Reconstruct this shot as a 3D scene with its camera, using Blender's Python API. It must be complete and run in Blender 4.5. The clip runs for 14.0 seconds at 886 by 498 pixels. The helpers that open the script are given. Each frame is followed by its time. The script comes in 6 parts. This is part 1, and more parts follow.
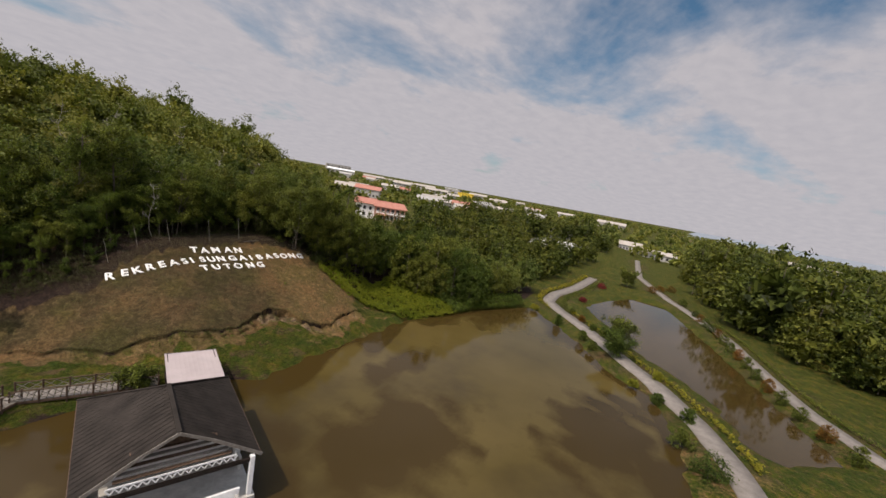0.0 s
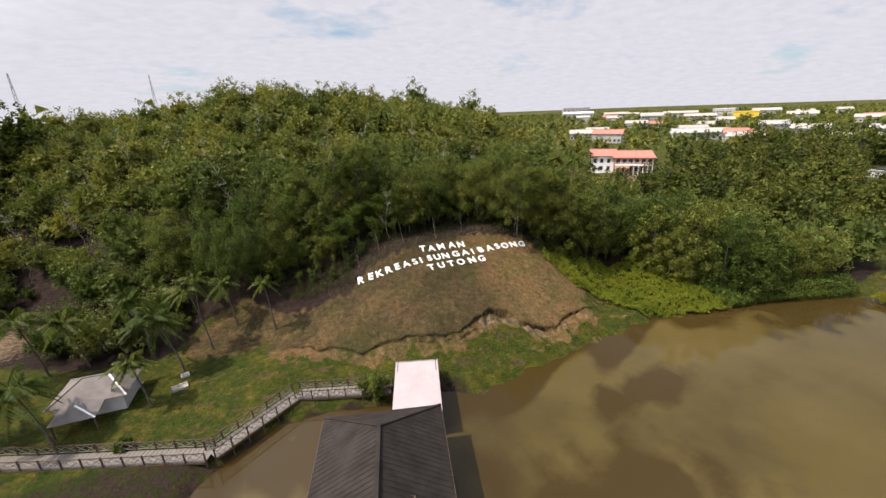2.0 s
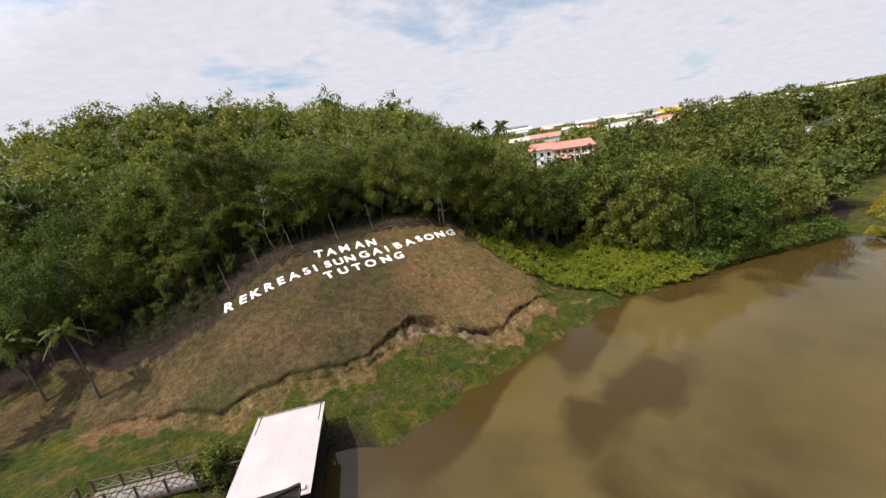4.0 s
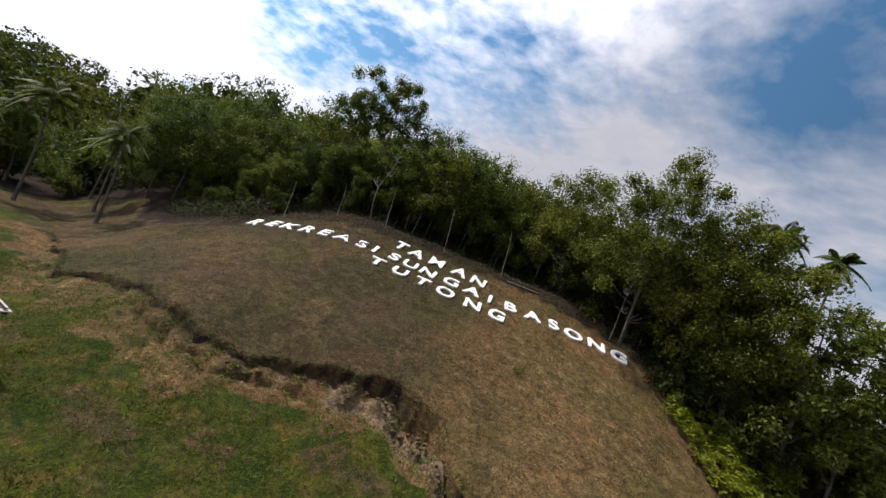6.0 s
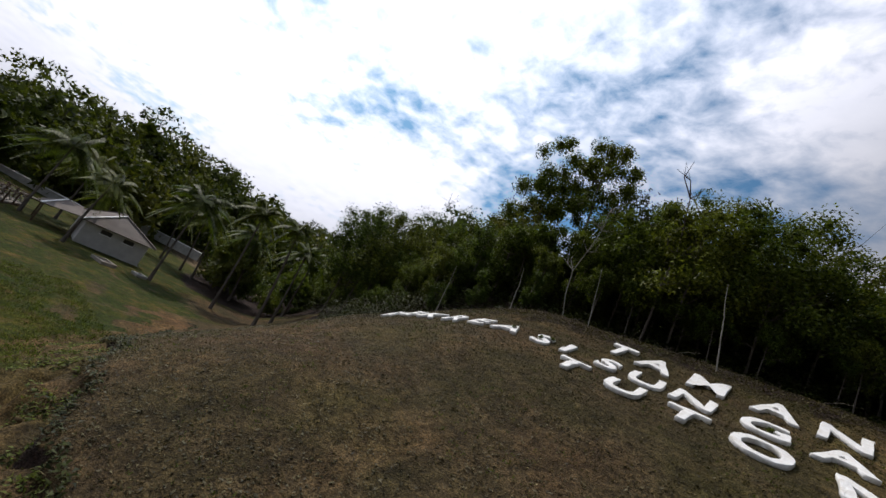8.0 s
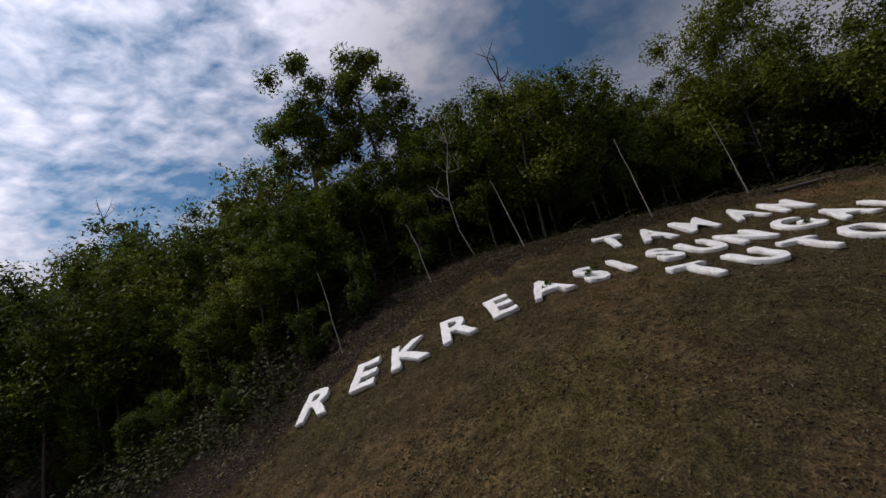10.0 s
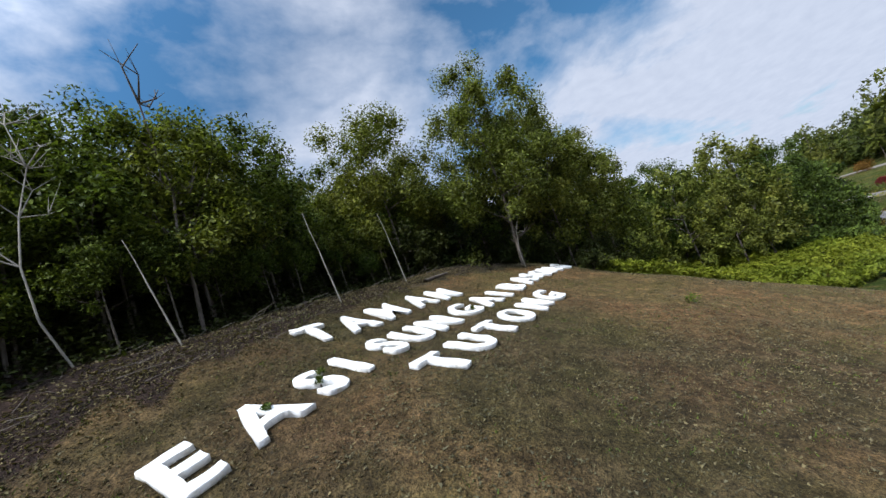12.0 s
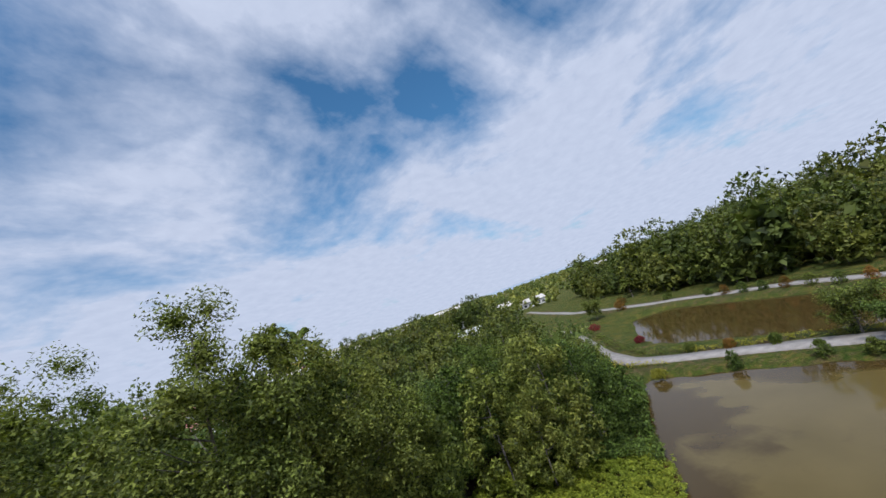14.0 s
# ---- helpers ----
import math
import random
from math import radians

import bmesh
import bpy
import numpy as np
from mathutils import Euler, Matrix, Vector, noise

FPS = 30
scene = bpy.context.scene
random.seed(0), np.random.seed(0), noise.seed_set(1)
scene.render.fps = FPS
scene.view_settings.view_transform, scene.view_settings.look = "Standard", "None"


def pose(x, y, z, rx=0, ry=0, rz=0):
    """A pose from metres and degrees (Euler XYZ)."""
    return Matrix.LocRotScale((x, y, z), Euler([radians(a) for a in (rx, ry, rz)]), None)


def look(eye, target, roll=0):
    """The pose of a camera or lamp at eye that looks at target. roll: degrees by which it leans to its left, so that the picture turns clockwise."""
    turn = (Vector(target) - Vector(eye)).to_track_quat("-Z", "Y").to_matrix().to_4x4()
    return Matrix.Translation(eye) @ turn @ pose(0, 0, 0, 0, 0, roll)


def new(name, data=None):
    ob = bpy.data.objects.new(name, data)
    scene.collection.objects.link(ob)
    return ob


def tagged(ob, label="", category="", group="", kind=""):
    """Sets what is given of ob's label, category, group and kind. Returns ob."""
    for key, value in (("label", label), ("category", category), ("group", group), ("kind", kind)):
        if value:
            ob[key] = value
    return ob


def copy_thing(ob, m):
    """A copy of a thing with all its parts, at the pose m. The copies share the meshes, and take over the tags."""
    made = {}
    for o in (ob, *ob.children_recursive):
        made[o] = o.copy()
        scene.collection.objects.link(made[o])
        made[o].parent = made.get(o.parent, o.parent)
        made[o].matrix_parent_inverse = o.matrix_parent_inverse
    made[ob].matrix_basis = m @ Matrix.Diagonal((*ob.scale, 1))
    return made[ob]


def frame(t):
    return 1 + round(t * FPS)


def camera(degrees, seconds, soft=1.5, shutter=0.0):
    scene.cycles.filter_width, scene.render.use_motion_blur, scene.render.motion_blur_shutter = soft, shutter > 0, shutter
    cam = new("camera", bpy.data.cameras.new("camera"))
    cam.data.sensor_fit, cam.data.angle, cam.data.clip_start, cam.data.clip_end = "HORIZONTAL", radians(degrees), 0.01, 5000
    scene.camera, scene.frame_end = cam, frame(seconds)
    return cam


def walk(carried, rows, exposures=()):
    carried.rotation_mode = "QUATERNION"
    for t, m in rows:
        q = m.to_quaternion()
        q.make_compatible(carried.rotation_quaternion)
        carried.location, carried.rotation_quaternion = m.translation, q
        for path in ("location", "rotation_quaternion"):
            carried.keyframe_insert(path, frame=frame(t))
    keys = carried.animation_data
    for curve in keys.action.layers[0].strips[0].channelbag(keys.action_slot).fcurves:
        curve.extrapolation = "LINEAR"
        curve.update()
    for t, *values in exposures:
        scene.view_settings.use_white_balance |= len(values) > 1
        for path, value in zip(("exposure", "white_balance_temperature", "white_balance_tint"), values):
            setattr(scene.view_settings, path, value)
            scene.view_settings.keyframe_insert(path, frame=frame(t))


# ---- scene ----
DEG = 96.0
cam = camera(DEG, 14.0, soft=1.5)


def aim(x, y, z, yaw, pitch, roll):
    """Pose from the eye and its yaw (to the left of +y), pitch (up) and roll (as look)."""
    a, b = radians(yaw), radians(pitch)
    d = Vector((-math.sin(a) * math.cos(b), math.cos(a) * math.cos(b), math.sin(b)))
    return look((x, y, z), Vector((x, y, z)) + d, roll)


WALK = [
    (0, -28.99, -58.03, 25.19, -57.89, -9.10, 10.15),
    (0.5, -25.36, -56.47, 30.16, -39.35, -18.06, 6.73),
    (1, -23.95, -54.36, 31.34, -25.41, -22.18, 4.32),
    (1.5, -22.18, -53.04, 30.75, -22.23, -20.87, -3.60),
    (2, -20.41, -52.44, 29.37, -23.39, -18.95, -2.16),
    (2.5, -18.03, -51.23, 27.66, -25.44, -16.31, -1.90),
    (3, -15.50, -48.63, 25.53, -27.35, -17.63, -5.52),
    (3.2, -14.58, -47.85, 24.45, -28.84, -17.81, -10.11),
    (5.3, 0.93, -33.14, 11.88, -14.42, -3.94, 7.40),
    (5.5, 2.50, -30.95, 10.60, -8.00, -1.24, 11.77),
    (6, 5.78, -27.10, 8.65, 5.64, 3.61, 23.16),
    (6.5, 7.81, -22.69, 7.34, 18.19, 7.84, 32.95),
    (7, 7.87, -18.44, 6.74, 34.04, 7.53, 39.11),
    (7.2, 7.58, -17.33, 6.62, 40.08, 6.05, 40.78),
    (9.3, -4.39, -12.03, 6.53, 15.67, 21.17, -8.68),
    (9.5, -5.51, -11.67, 6.95, 9.24, 18.26, -11.50),
    (10, -7.50, -10.63, 7.86, -6.96, 11.81, -14.15),
    (10.5, -8.57, -9.62, 8.56, -18.70, 7.25, -17.29),
    (11, -8.99, -8.76, 9.04, -30.79, 3.86, -16.23),
    (11.5, -8.57, -7.85, 9.31, -42.75, 4.72, -15.36),
    (12, -7.92, -6.76, 9.27, -60.74, 6.12, -20.92),
    (12.5, -6.61, -6.51, 8.94, -74.57, 7.73, -23.63),
    (13, -5.00, -7.12, 10.64, -77.65, 14.15, -22.01),
    (13.5, -2.26, -8.86, 14.23, -80.57, 13.30, -20.96),
    (14, 0.90, -10.74, 19.32, -86.63, 7.99, -19.68),
]
# the clip's own exposure and white balance
EXPO = [(0.0, -0.58, 6850, 17), (0.8, -0.30, 6650, 16), (1.5, -0.06, 6650, 16), (3.0, 0.10, 6500, 14), (5.5, -0.04, 6500, 15), (6.5, -0.62, 6200, 15), (7.0, -0.62, 6200, 14), (9.5, -1.72, 6450, 17), (10.0, -1.42, 6250, 20), (10.5, -0.92, 5850, 18), (11.0, -0.25, 5850, 14), (11.5, -0.08, 5900, 12), (12.0, -0.06, 5700, 10),
        (12.5, -0.06, 5450, 10), (13.0, -0.10, 5350, 10), (13.5, -0.14, 5400, 10), (14.0, -0.22, 5550, 12)]
walk(cam, [(t, aim(*r)) for t, *r in WALK], exposures=EXPO)

# ---- light ----
SUN_AZ, SUN_EL = -80.0, 57.0
sd = Vector((math.sin(radians(SUN_AZ)) * math.cos(radians(SUN_EL)), math.cos(radians(SUN_AZ)) * math.cos(radians(SUN_EL)), math.sin(radians(SUN_EL))))
sun = new("sun", bpy.data.lights.new("sun", "SUN"))
sun.data.energy, sun.data.angle, sun.data.color = 5.0, radians(0.6), (1.0, 0.93, 0.82)
sun.matrix_world = look((0, 0, 60), Vector((0, 0, 60)) - sd)

world = bpy.data.worlds.new("sky")
scene.world = world
world.use_nodes = True
wn, wl = world.node_tree.nodes, world.node_tree.links
wn.clear()


def wnode(kind, **kw):
    n = wn.new(kind)
    for k, v in kw.items():
        if k in n.inputs:
            n.inputs[k].default_value = v
    return n


sky = wn.new("ShaderNodeTexSky")
sky.sky_type, sky.sun_disc = "NISHITA", False
sky.sun_elevation, sky.sun_rotation = radians(SUN_EL), radians(SUN_AZ)
sky.air_density, sky.dust_density, sky.ozone_density = 1.0, 1.2, 1.5
tc = wn.new("ShaderNodeTexCoord")
sep = wn.new("ShaderNodeSeparateXYZ")
wl.new(tc.outputs["Generated"], sep.inputs[0])
den = wn.new("ShaderNodeMath"); den.operation = "MAXIMUM"; den.inputs[1].default_value = 0.0
wl.new(sep.outputs[2], den.inputs[0])
den2 = wn.new("ShaderNodeMath"); den2.operation = "ADD"; den2.inputs[1].default_value = 0.20
wl.new(den.outputs[0], den2.inputs[0])
cvec = wn.new("ShaderNodeVectorMath"); cvec.operation = "DIVIDE"
ccomb = wn.new("ShaderNodeCombineXYZ")
for i in range(3):
    wl.new(den2.outputs[0], ccomb.inputs[i])
wl.new(tc.outputs["Generated"], cvec.inputs[0])
wl.new(ccomb.outputs[0], cvec.inputs[1])
cmap = wn.new("ShaderNodeMapping")
cmap.inputs["Location"].default_value = (3.1, 1.7, 0.0)
cmap.inputs["Rotation"].default_value = (0, 0, radians(25))
cmap.inputs["Scale"].default_value = (0.85, 1.0, 0.0)
wl.new(cvec.outputs[0], cmap.inputs[0])
big = wnode("ShaderNodeTexNoise", Scale=1.3, Detail=9.0, Roughness=0.56, Distortion=0.35)
fine = wnode("ShaderNodeTexNoise", Scale=13.0, Detail=5.0, Roughness=0.55, Distortion=0.25)
for n in (big, fine):
    wl.new(cmap.outputs[0], n.inputs["Vector"])
# the small cloudlets break up the sheet towards the sun
sundot = wn.new("ShaderNodeVectorMath"); sundot.operation = "DOT_PRODUCT"
sundot.inputs[1].default_value = sd
wl.new(tc.outputs["Generated"], sundot.inputs[0])
flock = wn.new("ShaderNodeMapRange")
flock.interpolation_type = "SMOOTHSTEP"
for i, v in zip((1, 2, 3, 4), (0.15, 0.8, 0.10, 0.42)):
    flock.inputs[i].default_value = v
wl.new(sundot.outputs["Value"], flock.inputs[0])
mixn = wn.new("ShaderNodeMath"); mixn.operation = "MULTIPLY_ADD"
centre = wn.new("ShaderNodeMath"); centre.operation = "SUBTRACT"; centre.inputs[1].default_value = 0.36
wl.new(fine.outputs["Fac"], centre.inputs[0])
wl.new(centre.outputs[0], mixn.inputs[0])
wl.new(flock.outputs[0], mixn.inputs[1])
wl.new(big.outputs["Fac"], mixn.inputs[2])
hz = wn.new("ShaderNodeMapRange")          # the veil thickens towards the horizon
for i, v in zip((1, 2, 3, 4), (0.02, 0.5, 0.26, 0.0)):
    hz.inputs[i].default_value = v
wl.new(sep.outputs[2], hz.inputs[0])
addh = wn.new("ShaderNodeMath"); addh.operation = "ADD"
wl.new(mixn.outputs[0], addh.inputs[0])
wl.new(hz.outputs[0], addh.inputs[1])
ramp = wn.new("ShaderNodeValToRGB")
ramp.color_ramp.elements[0].position, ramp.color_ramp.elements[1].position = 0.415, 0.65
ramp.color_ramp.elements[0].color, ramp.color_ramp.elements[1].color = (0, 0, 0, 1), (1, 1, 1, 1)
wl.new(addh.outputs[0], ramp.inputs[0])
cshade = wn.new("ShaderNodeMixRGB")
cshade.inputs[1].default_value, cshade.inputs[2].default_value = (7.3, 7.6, 8.4, 1), (9.6, 9.7, 10.2, 1)
wl.new(fine.outputs["Fac"], cshade.inputs[0])
# cloud brightens round the sun
glow = wn.new("ShaderNodeMapRange")
glow.interpolation_type = "SMOOTHSTEP"
for i, v in zip((1, 2, 3, 4), (0.35, 0.97, 1.0, 4.4)):
    glow.inputs[i].default_value = v
wl.new(sundot.outputs["Value"], glow.inputs[0])
cglow = wn.new("ShaderNodeVectorMath"); cglow.operation = "SCALE"
wl.new(cshade.outputs[0], cglow.inputs[0])
wl.new(glow.outputs[0], cglow.inputs["Scale"])
cmix = wn.new("ShaderNodeMixRGB")
wl.new(ramp.outputs[0], cmix.inputs[0])
skyc = wn.new("ShaderNodeVectorMath"); skyc.operation = "MULTIPLY"
skyc.inputs[1].default_value = (0.92, 1.44, 1.52)
wl.new(sky.outputs[0], skyc.inputs[0])
sglow = wn.new("ShaderNodeMapRange")
for i, v in zip((1, 2, 3, 4), (0.2, 1.0, 1.0, 2.0)):
    sglow.inputs[i].default_value = v
wl.new(sundot.outputs["Value"], sglow.inputs[0])
sscale = wn.new("ShaderNodeVectorMath"); sscale.operation = "SCALE"
wl.new(skyc.outputs[0], sscale.inputs[0])
wl.new(sglow.outputs[0], sscale.inputs["Scale"])
wl.new(sscale.outputs[0], cmix.inputs[1])
wl.new(cglow.outputs[0], cmix.inputs[2])
bg = wn.new("ShaderNodeBackground")
bg.inputs[1].default_value = 0.083
wl.new(cmix.outputs[0], bg.inputs[0])
wo = wn.new("ShaderNodeOutputWorld")
wl.new(bg.outputs[0], wo.inputs[0])

# ---- materials ----
def material(name, rough=0.8, metal=0.0):
    m = bpy.data.materials.new(name)
    m.use_nodes = True
    b = m.node_tree.nodes["Principled BSDF"]
    b.inputs["Roughness"].default_value, b.inputs["Metallic"].default_value = rough, metal
    if rough >= 0.8:
        b.inputs["Specular IOR Level"].default_value = 0.15
    return m, m.node_tree.nodes, m.node_tree.links, b


def noise_node(ns, ls, scale, detail=5.0, rough=0.6, coord="Object", stretch=None):
    t = ns.new("ShaderNodeTexCoord")
    n = ns.new("ShaderNodeTexNoise")
    n.inputs["Scale"].default_value, n.inputs["Detail"].default_value, n.inputs["Roughness"].default_value = scale, detail, rough
    if stretch:
        mp = ns.new("ShaderNodeMapping")
        mp.inputs["Scale"].default_value = stretch
        ls.new(t.outputs[coord], mp.inputs[0])
        ls.new(mp.outputs[0], n.inputs["Vector"])
    else:
        ls.new(t.outputs[coord], n.inputs["Vector"])
    return n.outputs["Fac"]


def ramp_node(ns, ls, fac, stops):
    r = ns.new("ShaderNodeValToRGB")
    e = r.color_ramp.elements
    while len(e) < len(stops):
        e.new(0.5)
    for el, (p, c) in zip(e, stops):
        el.position, el.color = p, (*c, 1)
    ls.new(fac, r.inputs[0])
    return r.outputs[0]


def mix_node(ns, ls, fac, a, b, mode="MIX"):
    m = ns.new("ShaderNodeMixRGB")
    m.blend_type = mode
    for v, s in ((fac, 0), (a, 1), (b, 2)):
        if isinstance(v, (int, float)):
            m.inputs[s].default_value = v
        elif isinstance(v, tuple):
            m.inputs[s].default_value = (*v, 1)
        else:
            ls.new(v, m.inputs[s])
    return m.outputs[0]


def bump_node(ns, ls, b, height, strength, dist):
    n = ns.new("ShaderNodeBump")
    n.inputs["Strength"].default_value, n.inputs["Distance"].default_value = strength, dist
    ls.new(height, n.inputs["Height"])
    ls.new(n.outputs[0], b.inputs["Normal"])


def plain(name, stops, scale=3.0, rough=0.8, metal=0.0, bump=0.0, fine=40.0, stretch=None):
    """A surface of a colour ramp over coarse noise, worn by a finer noise, with some relief."""
    m, ns, ls, b = material(name, rough, metal)
    c = ramp_node(ns, ls, noise_node(ns, ls, scale, stretch=stretch), [(0.3, stops[0]), (0.7, stops[-1])])
    f = noise_node(ns, ls, fine, 4.0, stretch=stretch)
    c = mix_node(ns, ls, 0.35, c, ramp_node(ns, ls, f, [(0.3, (0.55, 0.55, 0.55)), (0.7, (1.2, 1.2, 1.2))]), "MULTIPLY")
    ls.new(c, b.inputs["Base Color"])
    if bump:
        bump_node(ns, ls, b, f, bump, 0.03)
    return m


def leaf_material(name, dark, light, trans=0.35, rough=0.5, woods=False):
    m, ns, ls, b = material(name, rough)
    b.inputs["Specular IOR Level"].default_value = 0.1
    g = ns.new("ShaderNodeNewGeometry")
    oi = ns.new("ShaderNodeObjectInfo")
    c = ramp_node(ns, ls, g.outputs["Random Per Island"], [(0.05, dark), (0.95, light)])
    patch = noise_node(ns, ls, 0.16, 3.0, coord="Object")
    c = mix_node(ns, ls, 0.75, c, ramp_node(ns, ls, patch, [(0.32, (0.62, 0.72, 0.62)), (0.68, (1.16, 1.10, 0.95))]), "MULTIPLY")
    c = mix_node(ns, ls, 0.7, c, ramp_node(ns, ls, oi.outputs["Random"], [(0.0, (0.50, 0.62, 0.50)), (0.35, (0.82, 0.95, 0.75)), (0.68, (1.15, 1.05, 0.85)), (1.0, (1.45, 1.24, 1.05))]), "MULTIPLY")
    if woods:
        at = ns.new("ShaderNodeAttribute")
        at.attribute_name = "tint"
        c = mix_node(ns, ls, 0.9, c, ramp_node(ns, ls, at.outputs["Fac"], [(0.0, (0.42, 0.52, 0.44)), (0.35, (0.72, 0.82, 0.68)), (0.7, (1.05, 1.04, 0.80)), (0.88, (1.08, 1.05, 0.80)), (0.94, (1.02, 0.94, 0.86)), (1.0, (1.12, 1.02, 0.98))]), "MULTIPLY")
    ls.new(c, b.inputs["Base Color"])
    t = ns.new("ShaderNodeBsdfTranslucent")
    ls.new(mix_node(ns, ls, 1.0, c, (1.08, 1.2, 0.46), "MULTIPLY"), t.inputs[0])
    mx = ns.new("ShaderNodeMixShader")
    mx.inputs[0].default_value = trans
    ls.new(b.outputs[0], mx.inputs[1])
    ls.new(t.outputs[0], mx.inputs[2])
    ls.new(mx.outputs[0], ns["Material Output"].inputs[0])
    return m


M_LEAF = leaf_material("leaf_green", (0.024, 0.032, 0.009), (0.160, 0.192, 0.042), 0.34)
M_LEAF_FAR = leaf_material("leaf_woods", (0.114, 0.118, 0.042), (0.255, 0.248, 0.086), 0.28, woods=True)
M_LEAF_BANK = leaf_material("leaf_bank", (0.026, 0.034, 0.011), (0.120, 0.140, 0.038), 0.28, woods=True)
M_LEAF_EDGE = leaf_material("leaf_edge", (0.022, 0.030, 0.008), (0.185, 0.215, 0.044), 0.34)
# foliage below the crowns: their shade is put into this near-black colour
M_LEAF_SHADED = leaf_material("leaf_shaded", (0.011, 0.015, 0.005), (0.050, 0.062, 0.016), 0.12)
M_LEAF_OLIVE = leaf_material("leaf_olive", (0.040, 0.050, 0.013), (0.190, 0.212, 0.048), 0.36)
M_CREEPER = leaf_material("leaf_creeper", (0.080, 0.105, 0.010), (0.195, 0.230, 0.028))
M_PALM = leaf_material("leaf_palm", (0.034, 0.048, 0.010), (0.150, 0.170, 0.034))
M_YELLOW = leaf_material("leaf_yellow", (0.16, 0.15, 0.02), (0.36, 0.30, 0.04))
M_RED = leaf_material("leaf_red", (0.12, 0.02, 0.02), (0.30, 0.04, 0.06))
M_FARWALL = plain("house_wall", [(0.34, 0.32, 0.29), (0.48, 0.46, 0.43)], 0.3, 0.8)
M_TERRA = plain("terracotta_render", [(0.36, 0.20, 0.15), (0.50, 0.29, 0.22)], 1.5, 0.8)
M_RUST = leaf_material("leaf_rust", (0.12, 0.05, 0.015), (0.26, 0.13, 0.03))
M_DEADLEAF = leaf_material("leaf_dry", (0.05, 0.034, 0.018), (0.23, 0.172, 0.108), 0.15)
M_SCRAP = leaf_material("dry_scraps", (0.030, 0.022, 0.015), (0.19, 0.145, 0.10), 0.1)
M_BARK = plain("bark", [(0.06, 0.048, 0.038), (0.17, 0.145, 0.12)], 6.0, 0.9, bump=0.5, stretch=(1, 1, 0.25))
M_BARKPALE = plain("bark_pale", [(0.20, 0.18, 0.15), (0.36, 0.33, 0.28)], 4.0, 0.85, bump=0.3, stretch=(1, 1, 0.2))
M_WHITE = plain("white_paint", [(0.78, 0.77, 0.75), (0.88, 0.87, 0.85)], 2.5, 0.7, bump=0.15, fine=14)
def letter_paint():
    """Old white paint on concrete, grimy in patches."""
    m, ns, ls, b = material("letter_paint", 0.75)
    g = ramp_node(ns, ls, noise_node(ns, ls, 5.0, 7.0, 0.7), [(0.30, (0.40, 0.36, 0.28)), (0.40, (0.72, 0.69, 0.63)), (0.58, (0.82, 0.81, 0.78))])
    f = noise_node(ns, ls, 30.0, 4.0)
    ls.new(mix_node(ns, ls, 0.3, g, ramp_node(ns, ls, f, [(0.3, (0.6, 0.58, 0.54)), (0.6, (1.05, 1.05, 1.05))]), "MULTIPLY"), b.inputs["Base Color"])
    bump_node(ns, ls, b, f, 0.3, 0.03)
    return m


M_LETTER = letter_paint()
M_CONC = plain("concrete", [(0.34, 0.33, 0.30), (0.52, 0.50, 0.46)], 1.6, 0.85, bump=0.3)
M_PATH = plain("path_paving", [(0.17, 0.15, 0.13), (0.26, 0.23, 0.20)], 0.9, 0.85, bump=0.3, fine=9)
M_ROOF = plain("roof_slate", [(0.021, 0.017, 0.014), (0.043, 0.035, 0.029)], 0.7, 0.9, bump=0.2, fine=8)
M_METAL = plain("roof_sheet", [(0.40, 0.335, 0.32), (0.48, 0.405, 0.39)], 0.5, 0.5, bump=0.05)
M_TIMBER = plain("timber_dark", [(0.056, 0.036, 0.024), (0.136, 0.088, 0.060)], 4.0, 0.8, bump=0.4)
M_TIMBERGREY = plain("timber_grey", [(0.150, 0.130, 0.108), (0.270, 0.240, 0.208)], 4.0, 0.85, bump=0.4)
M_TILE = plain("roof_tile_red", [(0.36, 0.15, 0.11), (0.50, 0.24, 0.18)], 1.0, 0.8, bump=0.2, fine=6)
M_PALEWALL = plain("wall_pale", [(0.50, 0.48, 0.45), (0.66, 0.64, 0.60)], 1.2, 0.8)
M_DARK = plain("dark_opening", [(0.015, 0.015, 0.016), (0.03, 0.03, 0.03)], 1.0, 0.3)
M_YWALL = plain("wall_yellow", [(0.62, 0.42, 0.03), (0.75, 0.52, 0.05)], 0.2, 0.7)
M_TAN = plain("roof_tan", [(0.36, 0.32, 0.27), (0.48, 0.43, 0.37)], 0.5, 0.7)
# dark timber with the shade under the shelter's roof put into its colour
M_TIMBERSHADE = plain("timber_shaded", [(0.012, 0.009, 0.007), (0.028, 0.02, 0.015)], 4.0, 0.8, bump=0.4)
M_HUTROOF = plain("roof_hut", [(0.15, 0.13, 0.115), (0.23, 0.20, 0.18)], 0.8, 0.85)
M_SEA = plain("sea_water", [(0.20, 0.24, 0.28), (0.26, 0.30, 0.34)], 0.01, 0.35)
M_STEEL = plain("steel", [(0.25, 0.24, 0.23), (0.40, 0.39, 0.38)], 3.0, 0.5, 0.6)
M_ROCK = plain("stone", [(0.25, 0.22, 0.18), (0.42, 0.37, 0.31)], 2.0, 0.9, bump=0.5)


